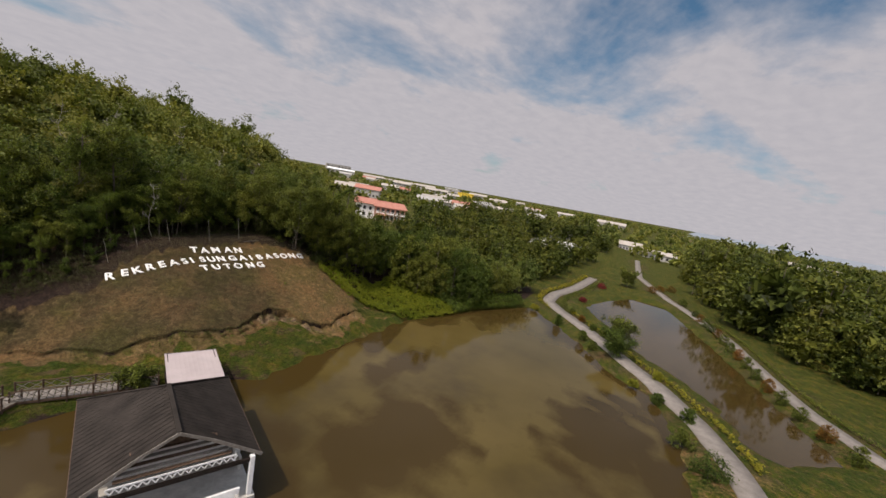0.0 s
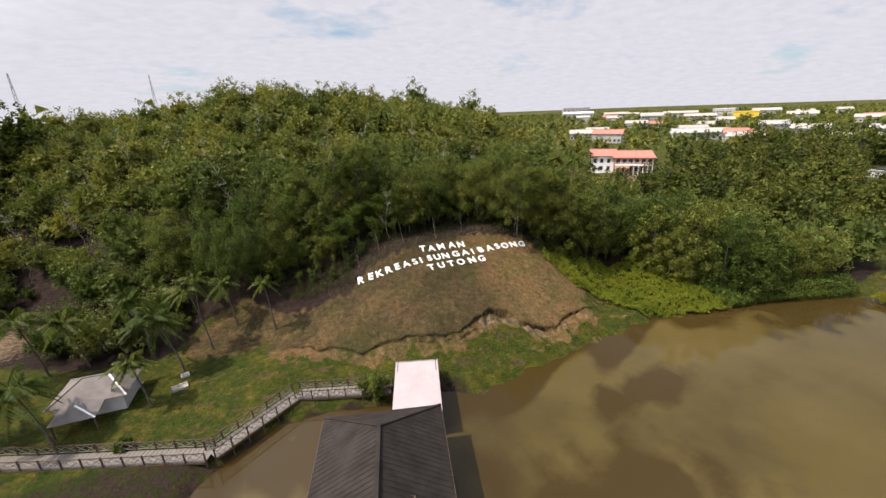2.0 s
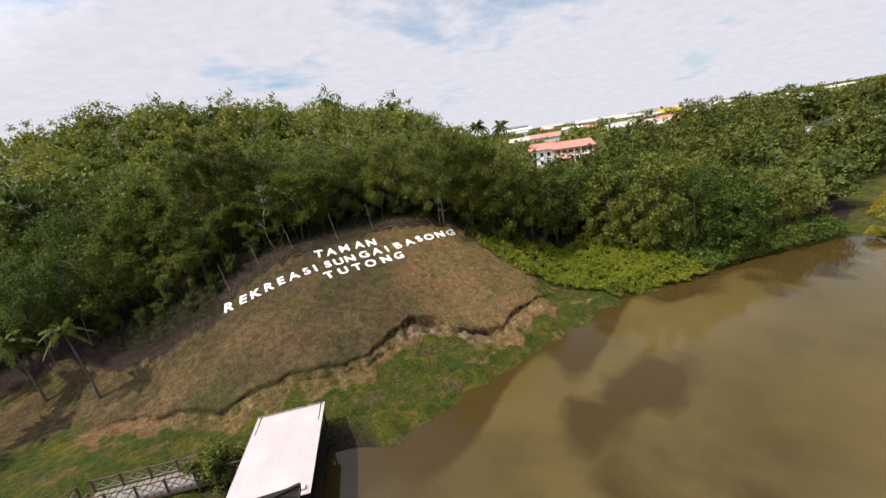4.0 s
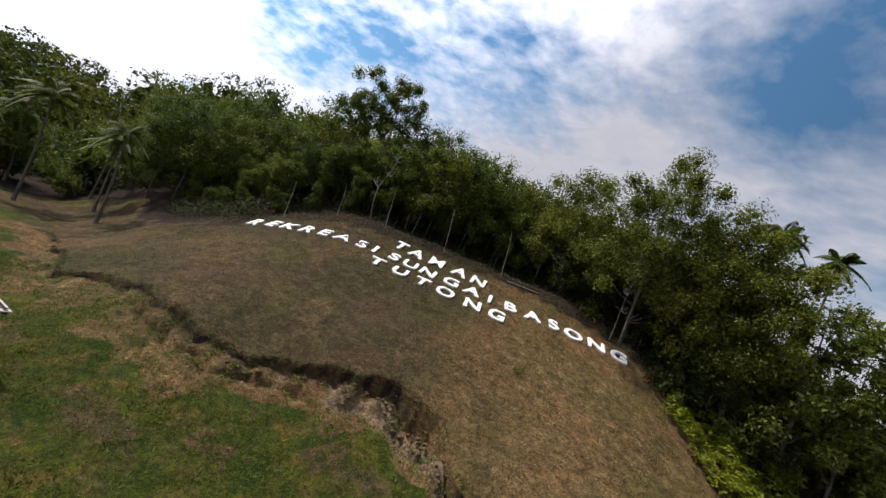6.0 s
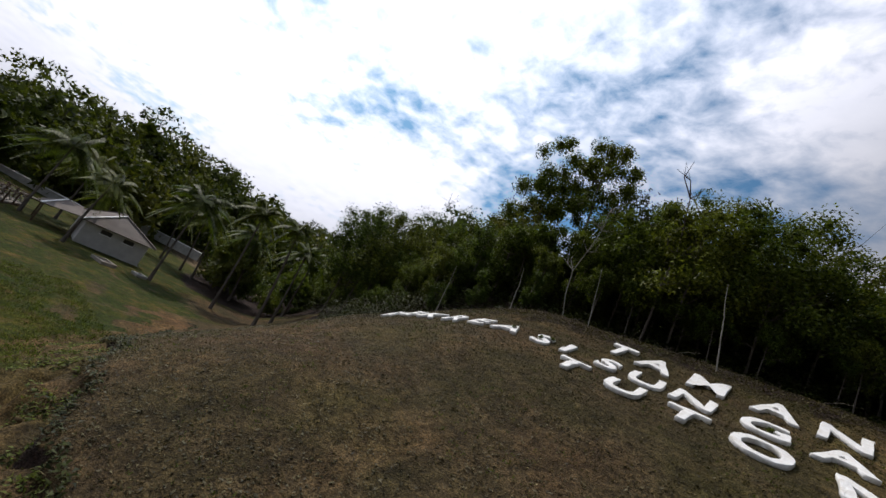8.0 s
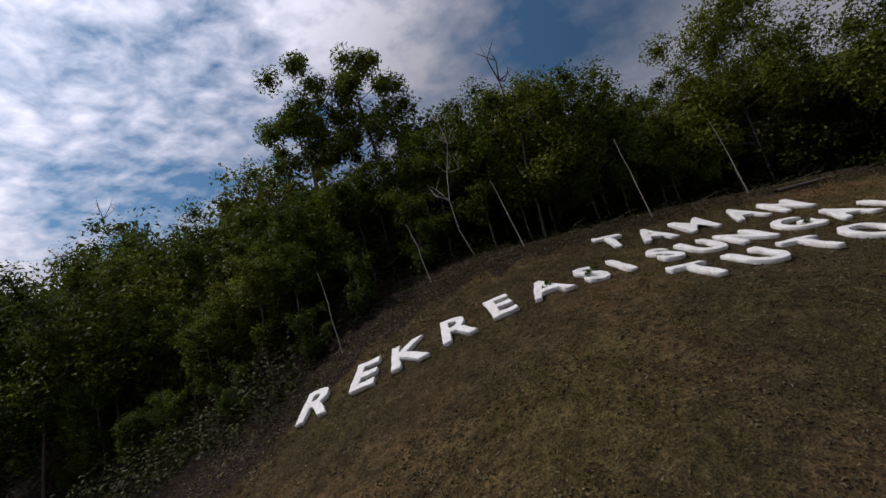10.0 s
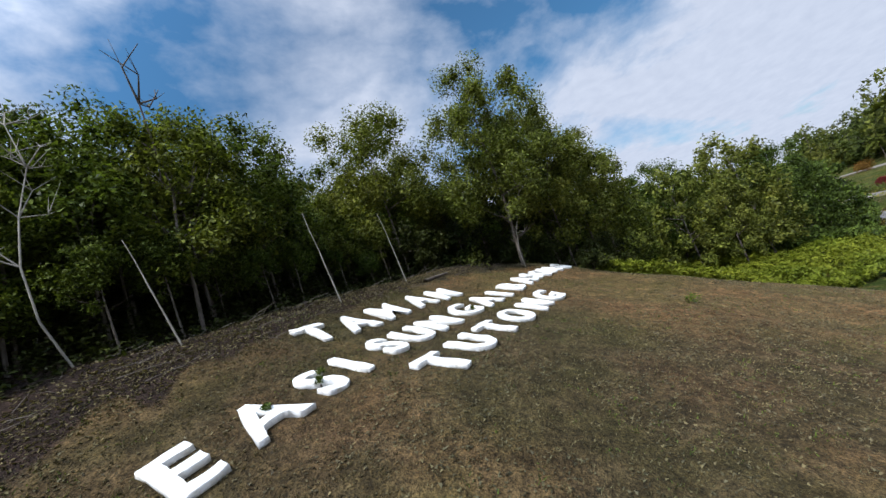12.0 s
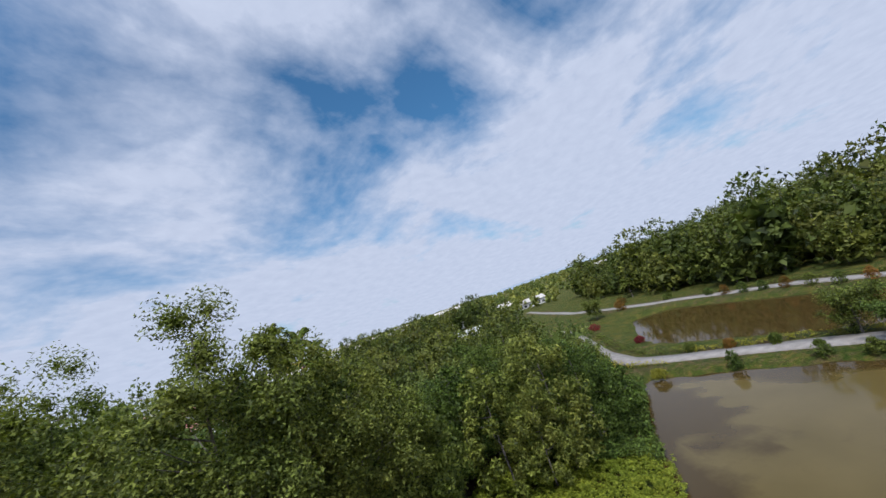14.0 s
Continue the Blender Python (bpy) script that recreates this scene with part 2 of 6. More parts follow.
def ground_material():
    m, ns, ls, b = material("ground_cover", 0.95)
    at = ns.new("ShaderNodeAttribute")
    at.attribute_name = "cover"
    sp = ns.new("ShaderNodeSeparateColor")
    ls.new(at.outputs["Color"], sp.inputs[0])
    coarse, mid, fine = noise_node(ns, ls, 0.22, 4.0), noise_node(ns, ls, 1.6, 6.0, 0.65), noise_node(ns, ls, 11.0, 5.0, 0.7)
    lawn = ramp_node(ns, ls, mid, [(0.28, (0.022, 0.034, 0.003)), (0.46, (0.044, 0.060, 0.005)), (0.58, (0.070, 0.062, 0.012)), (0.76, (0.125, 0.098, 0.046))])
    lawn = mix_node(ns, ls, 0.9, lawn, ramp_node(ns, ls, noise_node(ns, ls, 0.55, 3.0), [(0.35, (0.62, 0.8, 0.6)), (0.5, (1.0, 1.0, 1.0)), (0.65, (1.7, 1.35, 1.3))]), "MULTIPLY")
    dry = ramp_node(ns, ls, mid, [(0.28, (0.040, 0.029, 0.013)), (0.5, (0.074, 0.054, 0.025)), (0.72, (0.124, 0.089, 0.046))])
    dry = mix_node(ns, ls, 0.8, dry, ramp_node(ns, ls, coarse, [(0.36, (0.66, 0.82, 0.48)), (0.50, (0.94, 0.95, 0.86)), (0.64, (1.18, 1.0, 0.94))]), "MULTIPLY")
    bl = ns.new("ShaderNodeAttribute")
    bl.attribute_name = "bleach"
    dry = mix_node(ns, ls, bl.outputs["Fac"], dry, mix_node(ns, ls, 1.0, dry, (2.12, 1.90, 1.74), "MULTIPLY"))
    soil = ramp_node(ns, ls, mid, [(0.3, (0.10, 0.065, 0.04)), (0.7, (0.30, 0.218, 0.128))])
    # leaf litter; its dark colour also paints shade at the scarp and the shelter
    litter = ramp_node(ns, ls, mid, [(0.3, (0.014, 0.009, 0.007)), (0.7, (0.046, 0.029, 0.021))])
    def edged(s):
        e = ns.new("ShaderNodeMath"); e.operation = "MULTIPLY_ADD"; e.inputs[1].default_value = 0.7
        sub = ns.new("ShaderNodeMath"); sub.operation = "SUBTRACT"; sub.inputs[1].default_value = 0.5
        ls.new(mid, sub.inputs[0]); ls.new(sub.outputs[0], e.inputs[0]); ls.new(s, e.inputs[2])
        return ramp_node(ns, ls, e.outputs[0], [(0.38, (0, 0, 0)), (0.62, (1, 1, 1))])
    c = mix_node(ns, ls, edged(sp.outputs[0]), lawn, dry)
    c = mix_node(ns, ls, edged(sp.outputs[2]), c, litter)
    c = mix_node(ns, ls, edged(sp.outputs[1]), c, soil)
    c = mix_node(ns, ls, 0.85, c, ramp_node(ns, ls, fine, [(0.3, (0.45, 0.45, 0.45)), (0.5, (1, 1, 1)), (0.72, (1.5, 1.45, 1.35))]), "MULTIPLY")
    clump = noise_node(ns, ls, 5.0, 3.0, 0.55)
    c = mix_node(ns, ls, 0.7, c, ramp_node(ns, ls, clump, [(0.36, (0.52, 0.50, 0.48)), (0.52, (1, 1, 1)), (0.68, (1.3, 1.27, 1.22))]), "MULTIPLY")
    grit = noise_node(ns, ls, 26.0, 3.0, 0.6)
    c = mix_node(ns, ls, 0.8, c, ramp_node(ns, ls, grit, [(0.36, (0.38, 0.36, 0.36)), (0.5, (1, 1, 1)), (0.66, (1.75, 1.65, 1.55))]), "MULTIPLY")
    ls.new(c, b.inputs["Base Color"])
    add = ns.new("ShaderNodeMath"); add.operation = "ADD"
    add2 = ns.new("ShaderNodeMath"); add2.operation = "MULTIPLY_ADD"; add2.inputs[1].default_value = 1.6
    ls.new(clump, add2.inputs[0]); ls.new(fine, add2.inputs[2])
    ls.new(add2.outputs[0], add.inputs[0]); ls.new(grit, add.inputs[1])
    bump_node(ns, ls, b, add.outputs[0], 0.9, 0.10)
    return m


def water_material():
    m, ns, ls, b = material("pond_water", 0.06)
    c = ramp_node(ns, ls, noise_node(ns, ls, 0.05, 5.0, 0.55), [(0.34, (0.050, 0.035, 0.012)), (0.47, (0.078, 0.056, 0.017)), (0.7, (0.102, 0.073, 0.024))])
    at = ns.new("ShaderNodeAttribute")
    at.attribute_name = "weed"
    wn_ = ns.new("ShaderNodeMath"); wn_.operation = "MULTIPLY_ADD"; wn_.inputs[1].default_value = 0.9
    ls.new(noise_node(ns, ls, 0.35, 7.0, 0.68), wn_.inputs[0]); ls.new(at.outputs["Fac"], wn_.inputs[2])
    wm = ramp_node(ns, ls, wn_.outputs[0], [(0.55, (0, 0, 0)), (1.2, (1, 1, 1))])
    c = mix_node(ns, ls, wm, c, (0.044, 0.028, 0.008))
    ls.new(c, b.inputs["Base Color"])
    b.inputs["IOR"].default_value = 1.33
    b.inputs["Specular IOR Level"].default_value = 0.38
    bump_node(ns, ls, b, noise_node(ns, ls, 1.5, 3.0), 0.03, 0.05)
    return m


M_CLOD = plain("soil_clod", [(0.060, 0.043, 0.024), (0.19, 0.130, 0.065)], 1.3, 0.95, bump=0.6, fine=30.0)
M_GROUND, M_WATER = ground_material(), water_material()

# ---- shape of the land ----
def sstep(a, b, v):
    u = np.clip((v - a) / (b - a), 0, 1)
    return u * u * (3 - 2 * u)


def waves(x, y, scale, seed):
    """Cheap smooth noise about -1..1 from a few sines."""
    r = np.random.RandomState(seed)
    out = 0.0
    for k in range(6):
        a, p, f = r.uniform(0, 6.28), r.uniform(0, 6.28), r.uniform(0.6, 1.7) / scale
        out = out + np.sin((x * math.cos(a) + y * math.sin(a)) * f * 6.28 + p)
    return out / 3.2


POND = [(-2.5, -21.6), (6, -20.3), (15, -19.6), (26.5, -18.6), (36, -20.4), (47, -22.8), (61, -28.6), (54.5, -35.8), (47, -43.5), (37.5, -51),
        (36, -56), (25, -60.6), (15, -62), (-5, -68), (-30, -74), (-60, -72), (-72, -50), (-62, -28), (-54, -16), (-49, -21), (-43, -25), (-38, -27.2), (-33, -25.6),
        (-29.3, -21.2), (-26.6, -18.4), (-22.5, -16.8), (-15, -17.8), (-9, -18.6)]
POND_B = [(79.6, -38), (93, -40), (108.8, -45), (108.6, -53.3), (88, -60.6), (73, -66), (53.5, -72), (38, -77.8), (31.6, -72), (32.6, -69.7),
          (42.6, -66.4), (48.7, -61.6), (52.7, -56.4), (58.4, -51.5), (69.7, -44.8)]
PATH_A = [(123.6, -28.8), (100.3, -29.3), (80.8, -28.2), (70.5, -29.6), (64.8, -34.0), (59.6, -39.6), (54.4, -44.6), (43.4, -53.2), (38.9, -57.9), (30.9, -63.4), (23.4, -66.6), (12, -70), (-8, -75)]
PATH_B = [(230, -30), (160, -40), (118.5, -54.8), (101, -63.2), (84, -69.4), (66, -73.8), (51, -77.8), (41.5, -82.6), (26, -100), (11, -122)]


def poly_dist(x, y, pts, closed=True):
    """Distance to a polygon's edge; negative inside where it is closed."""
    d = np.full(np.shape(x), 1e9)
    inside = np.zeros(np.shape(x), bool)
    n = len(pts)
    for i in range(n if closed else n - 1):
        (x0, y0), (x1, y1) = pts[i], pts[(i + 1) % n]
        ux, uy = x1 - x0, y1 - y0
        u = np.clip(((x - x0) * ux + (y - y0) * uy) / (ux * ux + uy * uy), 0, 1)
        d = np.minimum(d, np.hypot(x - x0 - u * ux, y - y0 - u * uy))
        if closed:
            c = ((y0 > y) != (y1 > y)) & (x < (x1 - x0) * (y - y0) / (y1 - y0 + 1e-12) + x0)
            inside ^= c
    return np.where(inside, -d, d) if closed else d


def crack_y(x):
    """The scarp's line across the foot of the slope."""
    xs = [-27, -20.6, -18, -15.4, -13.0, -11, -8.3, -5.2, -3.2, -1.4, 0.6, 1.6, 3.5, 5.1, 6.0, 7.0, 7.8, 8.9, 10.9, 12.3, 14.2, 16.6, 19.7, 24.5]
    ys = [-1.2, -2.8, -4.9, -6.6, -8.9, -9.1, -10.05, -11.5, -11.9, -12.1, -11.4, -10.8, -10.3, -10.3, -10.7, -11.3, -12.6, -14.2, -14.7, -14.95, -14.0, -13.65, -13.3, -12.0]
    w = 0.16 * waves(x, 0 * x, 3.1, 21) + 0.13 * waves(x, 0 * x, 1.3, 22) + 0.05 * waves(x, 0 * x, 0.5, 23)
    return np.interp(x, xs, ys) + w


def hill(x, y):
    s = 8.5 + 0.45 * np.minimum(y, 5) + 0.195 * np.clip(y - 5, 0, 75) - 0.25 * np.clip(y - 95, 0, 200)
    xl = -(x + 1.0 * np.maximum(y - 5, 0)) - 3
    xl = np.maximum(xl, 0)
    xr = np.maximum(x - 0.50 * np.maximum(y - 5, 0) - 15, 0)
    drop = np.where(xl < 7, 0.035 * xl**2, 1.715 + 0.45 * (xl - 7)) + np.where(xr < 7, 0.035 * xr**2, 1.715 + 0.47 * (xr - 7))
    drop = drop + 0.32 * np.exp(-(((x + 6.9) / 2.2) ** 2 + ((y - 0.5) / 4.0) ** 2)) + 0.12 * sstep(-14, -9, x) * (1 - sstep(16, 20, x))
    return s - drop + 3.0 * np.exp(-(((x - 8) / 27) ** 2 + ((y - 72) / 26) ** 2)) + 3.2 * np.exp(-(((x + 20) / 24) ** 2 + ((y - 74) / 22) ** 2))


def land(x, y):
    """Height of the ground; the water stands at 0."""
    x, y = np.asarray(x, float), np.asarray(y, float)
    far = np.hypot(x, y + 20)
    base = 0.75 + 0.15 * waves(x, y, 30, 1) + 5.5 * sstep(70, 190, x + 0.9 * y) * sstep(-40, 10, y) + 2.0 * sstep(300, 700, far)
    base = base + 9.0 * sstep(-66, -105, x) * sstep(-30, 12, y)
    base = base + 3.2 * np.exp(-(((x - 42) / 9) ** 2 + ((y + 0.5) / 10.5) ** 2))
    h = hill(x, y) + 2.6 * np.exp(-(((x - 29) / 6.0) ** 2 + ((y - 0.5) / 6.0) ** 2))
    k = 0.9
    m = np.maximum(base, h) + k * np.exp(-np.abs(base - h) / k) * 0.35
    m = m + 0.10 * waves(x, y, 7, 2) * sstep(1.0, 3.0, m)
    c = crack_y(x) - y                                     # downhill of the scarp
    ends = sstep(-24, -17, x) * (1 - sstep(16, 21, x))
    m = m - ends * (0.27 + 0.15 * sstep(1, 4, x)) * sstep(-0.03, 0.08, c) * np.exp(-np.maximum(c, 0) / 2.6) * np.clip(0.8 + 0.35 * np.sin(x * 1.3 + 0.6) + 0.35 * waves(x, 0 * x, 1.4, 33), 0.2, 1.4)
    wide = np.clip(0.16 + 0.14 * waves(x, 0 * x, 2.6, 24) + 0.07 * waves(x, 0 * x, 0.9, 25), 0.03, 0.5) * (0.55 + 0.45 * sstep(-3, 3, x))
    m = m - ends * (0.22 + 0.20 * sstep(1, 4, x)) * sstep(-0.03, 0.04, c) * (1 - sstep(wide, wide + 0.16, c)) * np.clip(0.55 + 0.5 * waves(x, 0 * x, 3.4, 26) + 0.3 * waves(x, 0 * x, 1.1, 27), 0.05, 1.2)
    c2 = c - 0.8 - 0.35 * waves(x, 0 * x, 3.0, 28)                # a second, shorter tear below it
    m = m - 0.36 * sstep(-14, -11, x) * (1 - sstep(3.0, 4.5, x)) * sstep(-0.03, 0.05, c2) * (1 - sstep(0.10, 0.55, c2)) * np.clip(0.3 + waves(x, 0 * x, 2.3, 29), 0, 1)
    bowl = np.exp(-(((x - 5.2) / 3.6) ** 2 + (np.maximum(c - 0.9, 0) / 1.3) ** 2)) * sstep(0.0, 0.10, c)      # washed-out hollow
    m = m - bowl * (0.55 + 0.30 * waves(x, y, 1.9, 5) + 0.16 * np.abs(waves(x, y, 0.8, 6)) + 0.06 * waves(x, y, 0.33, 30))
    rub = ends * sstep(0.05, 0.3, c) * (1 - sstep(1.2, 2.8, c))
    m = m + rub * (0.05 * waves(x, y, 0.7, 31) + 0.03 * waves(x, y, 0.3, 32))
    p = np.minimum(poly_dist(x, y, POND), poly_dist(x, y, POND_B))
    p = p + 0.5 * waves(x, y, 5, 3)
    bank = sstep(-2.5, 3.5, p)
    low = -0.9 + 1.25 * bank
    m = np.where(p < 3.5, low + (m - 0.35) * sstep(-0.5, 3.5, p) * (m > 0.3), m)
    m = np.where(p < -2.5, -0.9, m)
    m = m - 9 * sstep(1200, 1550, far) * sstep(-0.2, 0.3, (x - 0.15 * y) / np.maximum(far, 1))   # the shore of the sea
    return m

# ---- mesh helpers ----
def quads_mesh(name, verts, quads, mat, parent=None, smooth=False, idx=None, mats=None):
    """Fast mesh from numpy arrays of points and faces of three or four corners each."""
    verts, quads = np.ascontiguousarray(verts, np.float32), np.ascontiguousarray(quads, np.int32)
    me = bpy.data.meshes.new(name)
    me.vertices.add(len(verts)); me.vertices.foreach_set("co", verts.ravel())
    w = quads.shape[1]
    me.loops.add(quads.size); me.loops.foreach_set("vertex_index", quads.ravel())
    me.polygons.add(len(quads)); me.polygons.foreach_set("loop_start", np.arange(0, quads.size, w, dtype=np.int32))
    for m in (mats or [mat]):
        me.materials.append(m)
    if idx is not None:
        me.polygons.foreach_set("material_index", np.ascontiguousarray(idx, np.int32))
    if smooth:
        me.polygons.foreach_set("use_smooth", np.ones(len(quads), bool))
    me.update(calc_edges=True)
    ob = new(name, me)
    if parent:
        ob.parent = parent
    return ob


def part(name, bm, mat, parent, label=""):
    me = bpy.data.meshes.new(name)
    bm.normal_update()
    bm.to_mesh(me)
    bm.free()
    me.materials.append(mat)
    ob = new(name, me)
    ob.parent = parent
    if label:
        tagged(ob, label)
    return ob


def thing(name, m, label, category, group="", kind=""):
    e = new(name)
    e.empty_display_size = 0.2
    e.matrix_world = m
    return tagged(e, label, category, group, kind)


def add_box(bm, x0, x1, y0, y1, z0, z1, bevel=0.0, m=None):
    v = [bm.verts.new((x, y, z)) for z in (z0, z1) for x, y in ((x0, y0), (x1, y0), (x1, y1), (x0, y1))]
    if m is not None:
        for q in v:
            q.co = m @ q.co
    fs = [bm.faces.new([v[i] for i in f]) for f in ((3, 2, 1, 0), (4, 5, 6, 7), (0, 1, 5, 4), (1, 2, 6, 5), (2, 3, 7, 6), (3, 0, 4, 7))]
    if bevel:
        es = list({e for f in fs for e in f.edges})
        bmesh.ops.bevel(bm, geom=es, offset=bevel, segments=1, affect="EDGES")


def box(name, x0, x1, y0, y1, z0, z1, mat, parent, bevel=0.012, label="", m=None):
    bm = bmesh.new()
    add_box(bm, x0, x1, y0, y1, z0, z1, bevel, m)
    return part(name, bm, mat, parent, label)


def beam(name, a, b, w, h, mat, parent, bevel=0.008, label=""):
    """A squared timber from a to b."""
    a, b = Vector(a), Vector(b)
    d = b - a
    q = d.to_track_quat("X", "Z").to_matrix().to_4x4()
    return box(name, 0, d.length, -w / 2, w / 2, -h / 2, h / 2, mat, parent, bevel, label, Matrix.Translation(a) @ q)


def prism(name, pts, faces, thick, mat, parent, label=""):
    """A sheet of faces thickened downwards."""
    bm = bmesh.new()
    vs = [bm.verts.new(p) for p in pts]
    for f in faces:
        bm.faces.new([vs[i] for i in f])
    bm.normal_update()
    bmesh.ops.solidify(bm, geom=bm.faces[:], thickness=thick)
    return part(name, bm, mat, parent, label)


def tube(points, radii, sides=6):
    """Arrays of a tapering tube along points."""
    P, n = np.array(points, float), len(points)
    v = []
    for i in range(n):
        d = P[min(i + 1, n - 1)] - P[max(i - 1, 0)]
        d = d / (np.linalg.norm(d) + 1e-9)
        a = np.cross(d, (0.31, 0.95, 0.05)); a /= np.linalg.norm(a) + 1e-9
        b = np.cross(d, a)
        for k in range(sides):
            t = 6.2832 * k / sides
            v.append(P[i] + radii[i] * (math.cos(t) * a + math.sin(t) * b))
    f = [(i * sides + k, i * sides + (k + 1) % sides, (i + 1) * sides + (k + 1) % sides, (i + 1) * sides + k) for i in range(n - 1) for k in range(sides)]
    return np.array(v), np.array(f)


def join(arrs):
    V, F, o = [], [], 0
    for v, f in arrs:
        V.append(v); F.append(np.asarray(f) + o); o += len(v)
    return np.concatenate(V), np.concatenate(F)


def leaves(rng, centres, spread, count, size, droop=0.0, flat=0.5, out=0.8, wide=0.52, tight=1.0):
    """Leaves: a three-cornered blade each, scattered about the clump centres."""
    pick = rng.integers(0, len(centres), count)
    c = centres[pick]
    off = rng.normal(0, 1, (count, 3))
    off /= np.linalg.norm(off, axis=1, keepdims=True) + 1e-9
    off *= rng.uniform(0.02, 1.0, (count, 1)) ** tight * rng.uniform(0.6, 1.2, len(centres))[pick][:, None]
    p = c + off * spread
    n = rng.normal(0, 1, (count, 3)) + off * out
    n[:, 2] = n[:, 2] + flat if out > 1 else np.abs(n[:, 2]) + flat
    n /= np.linalg.norm(n, axis=1, keepdims=True)
    a = np.cross(n, rng.normal(0, 1, (count, 3)))
    a /= np.linalg.norm(a, axis=1, keepdims=True) + 1e-9
    a[:, 2] -= droop
    b = np.cross(n, a)
    s = size * rng.uniform(0.6, 1.35, (count, 1))
    a, b = a * s, b * s * wide
    v = np.stack([p - a, p + a * 0.45 + b, p + a * 0.8 - b * 0.7], 1).reshape(-1, 3)
    return v, np.arange(3 * count).reshape(-1, 3)


def tree_arrays(seed, h, crown, leafs, size, bare=0.3, slim=1.0, lean=0.06, limbs=9, clump=0.16, out=0.8, dome=0, wide=0.6, fill=(0.40, 1.05), tight=1.0):
    """Trunk and crown arrays of a broad-leaved tree of height h and crown radius crown."""
    rng = np.random.default_rng(seed)
    n = 7
    zs = np.linspace(0, h * 0.86, n)
    bend = np.cumsum(rng.normal(0, lean * h / n, (n, 2)), 0) * np.linspace(0, 1, n)[:, None]
    pts = np.c_[bend, zs]
    r0 = 0.02 * h * slim + 0.03
    tr = [tube(pts, r0 * np.linspace(1, 0.22, n), 6)]
    tips = [pts[-1] + (0, 0, h * 0.05)]
    for k in range(limbs):
        u = rng.uniform(bare, 0.98)
        base = np.array([np.interp(u * h * 0.86, zs, pts[:, i]) for i in range(3)])
        ang, reach = 2.4 * k + rng.uniform(-0.5, 0.5), crown * (1.05 - 0.55 * abs(u - 0.6) / 0.4) * rng.uniform(0.6, 1.1)
        up = rng.uniform(0.25, 0.9) * reach
        d = np.array([math.cos(ang), math.sin(ang), 0])
        mid = base + d * reach * 0.5 + (0, 0, up * 0.35)
        end = base + d * reach + (0, 0, up)
        end[2] = min(end[2], h * 0.99)
        rb = r0 * (1 - 0.75 * u) * 0.5 + 0.012
        tr.append(tube([base, mid, end], [rb, rb * 0.6, rb * 0.2], 4))
        tips += [end, mid * 0.45 + end * 0.55, mid + rng.normal(0, 0.12, 3) * crown]
    if dome:
        k = np.arange(dome) + 0.5
        cz = 1 - 1.45 * k / dome
        sr, ph = np.sqrt(1 - np.clip(cz, -1, 1) ** 2), 2.39996 * k + rng.uniform(0, 6.28)
        rr = rng.uniform(*fill, dome)
        hv = h * (1 - bare) / 1.55
        tips = np.c_[sr * np.cos(ph) * rr * crown, sr * np.sin(ph) * rr * crown, h - hv + cz * rr * hv] + np.r_[bend[-1] * 0.6, 0] + rng.normal(0, 0.5 * (fill[1] - fill[0]) * 0.3, (dome, 3)) * crown
        return join(tr), leaves(rng, tips, crown * clump * 2.0, leafs, size, out=out, wide=wide, tight=tight)
    tips = np.array(tips)
    tips = np.concatenate([tips, tips + rng.normal(0, 1, tips.shape) * crown * (0.2, 0.2, 0.16)])
    cr = leaves(rng, tips, crown * clump * 2.0, leafs, size, out=out, wide=wide)
    return join(tr), cr


def core_arrays(seed, h, crown, bare, scale=0.62, n=90, spray=0.24):
    """The shaded inner foliage of a dense crown: large overlapping sprays of leaves."""
    rng = np.random.default_rng(seed + 700)
    hv = h * (1 - bare) / 1.55
    d = rng.normal(0, 1, (n, 3))
    d /= np.linalg.norm(d, axis=1, keepdims=True)
    r = scale * rng.uniform(0.45, 1.0, (n, 1))
    return leaves(rng, d * r * (crown, crown, hv) + (0, 0, h - hv), crown * 0.1, n * 2, crown * spray, out=1.2, wide=0.9)


def dense_tree(seed, h, crown, leafs, size, bare, dome, bole=True, **kw):
    """A tree of the closed woods: bole, leafy outer crown and inner mass."""
    (tv, tf), cr = tree_arrays(seed, h, crown, leafs, size, bare=bare, limbs=5, slim=0.4, clump=0.17, out=1.2, dome=dome, wide=0.8, fill=(0.74, 1.04), tight=0.8)
    return ((tv[:42], tf[:36]) if bole else (tv[:0], tf[:0])), join([cr, core_arrays(seed, h, crown, bare, **kw)])


# ---- ground ----
def axis_steps(lo, hi, cuts):
    """Grid lines from lo to hi; cuts are (end, step) stretches."""
    out, p = [lo], lo
    for end, step in cuts:
        n = max(1, int(round((end - p) / step)))
        out += list(np.linspace(p, end, n + 1)[1:])
        p = end
    return np.array(out)


def edge_y(x):
    """The front edge of the hill's woods."""
    return np.interp(x, [-200, -80, -60, -45, -37, -32, -26, -21.5, -18, -14, -12, -10.5, -8, 0, 10, 15.5, 18, 20, 24, 30, 36, 40, 44, 46, 52, 62, 72, 82, 130, 400],
                     [40, 24, 15, 6, 4, 11.5, 11, 5.5, 3.4, 2.6, 2.0, 3.4, 4.3, 5.4, 5.8, 4.2, 1.9, 0.2, -1.2, -2.4, -2.6, -3.5, -7.5, -13, -20, -23, -23, -19, -19, -10])


def bank_y(x):
    """The edge of the woods on the far bank; they lie beyond (below) it."""
    return np.interp(x, [-100, 10, 30, 44, 60, 75, 86, 110, 144, 200, 400], [-180, -150, -120, -106, -93, -87, -78, -70, -62, -54, -60])


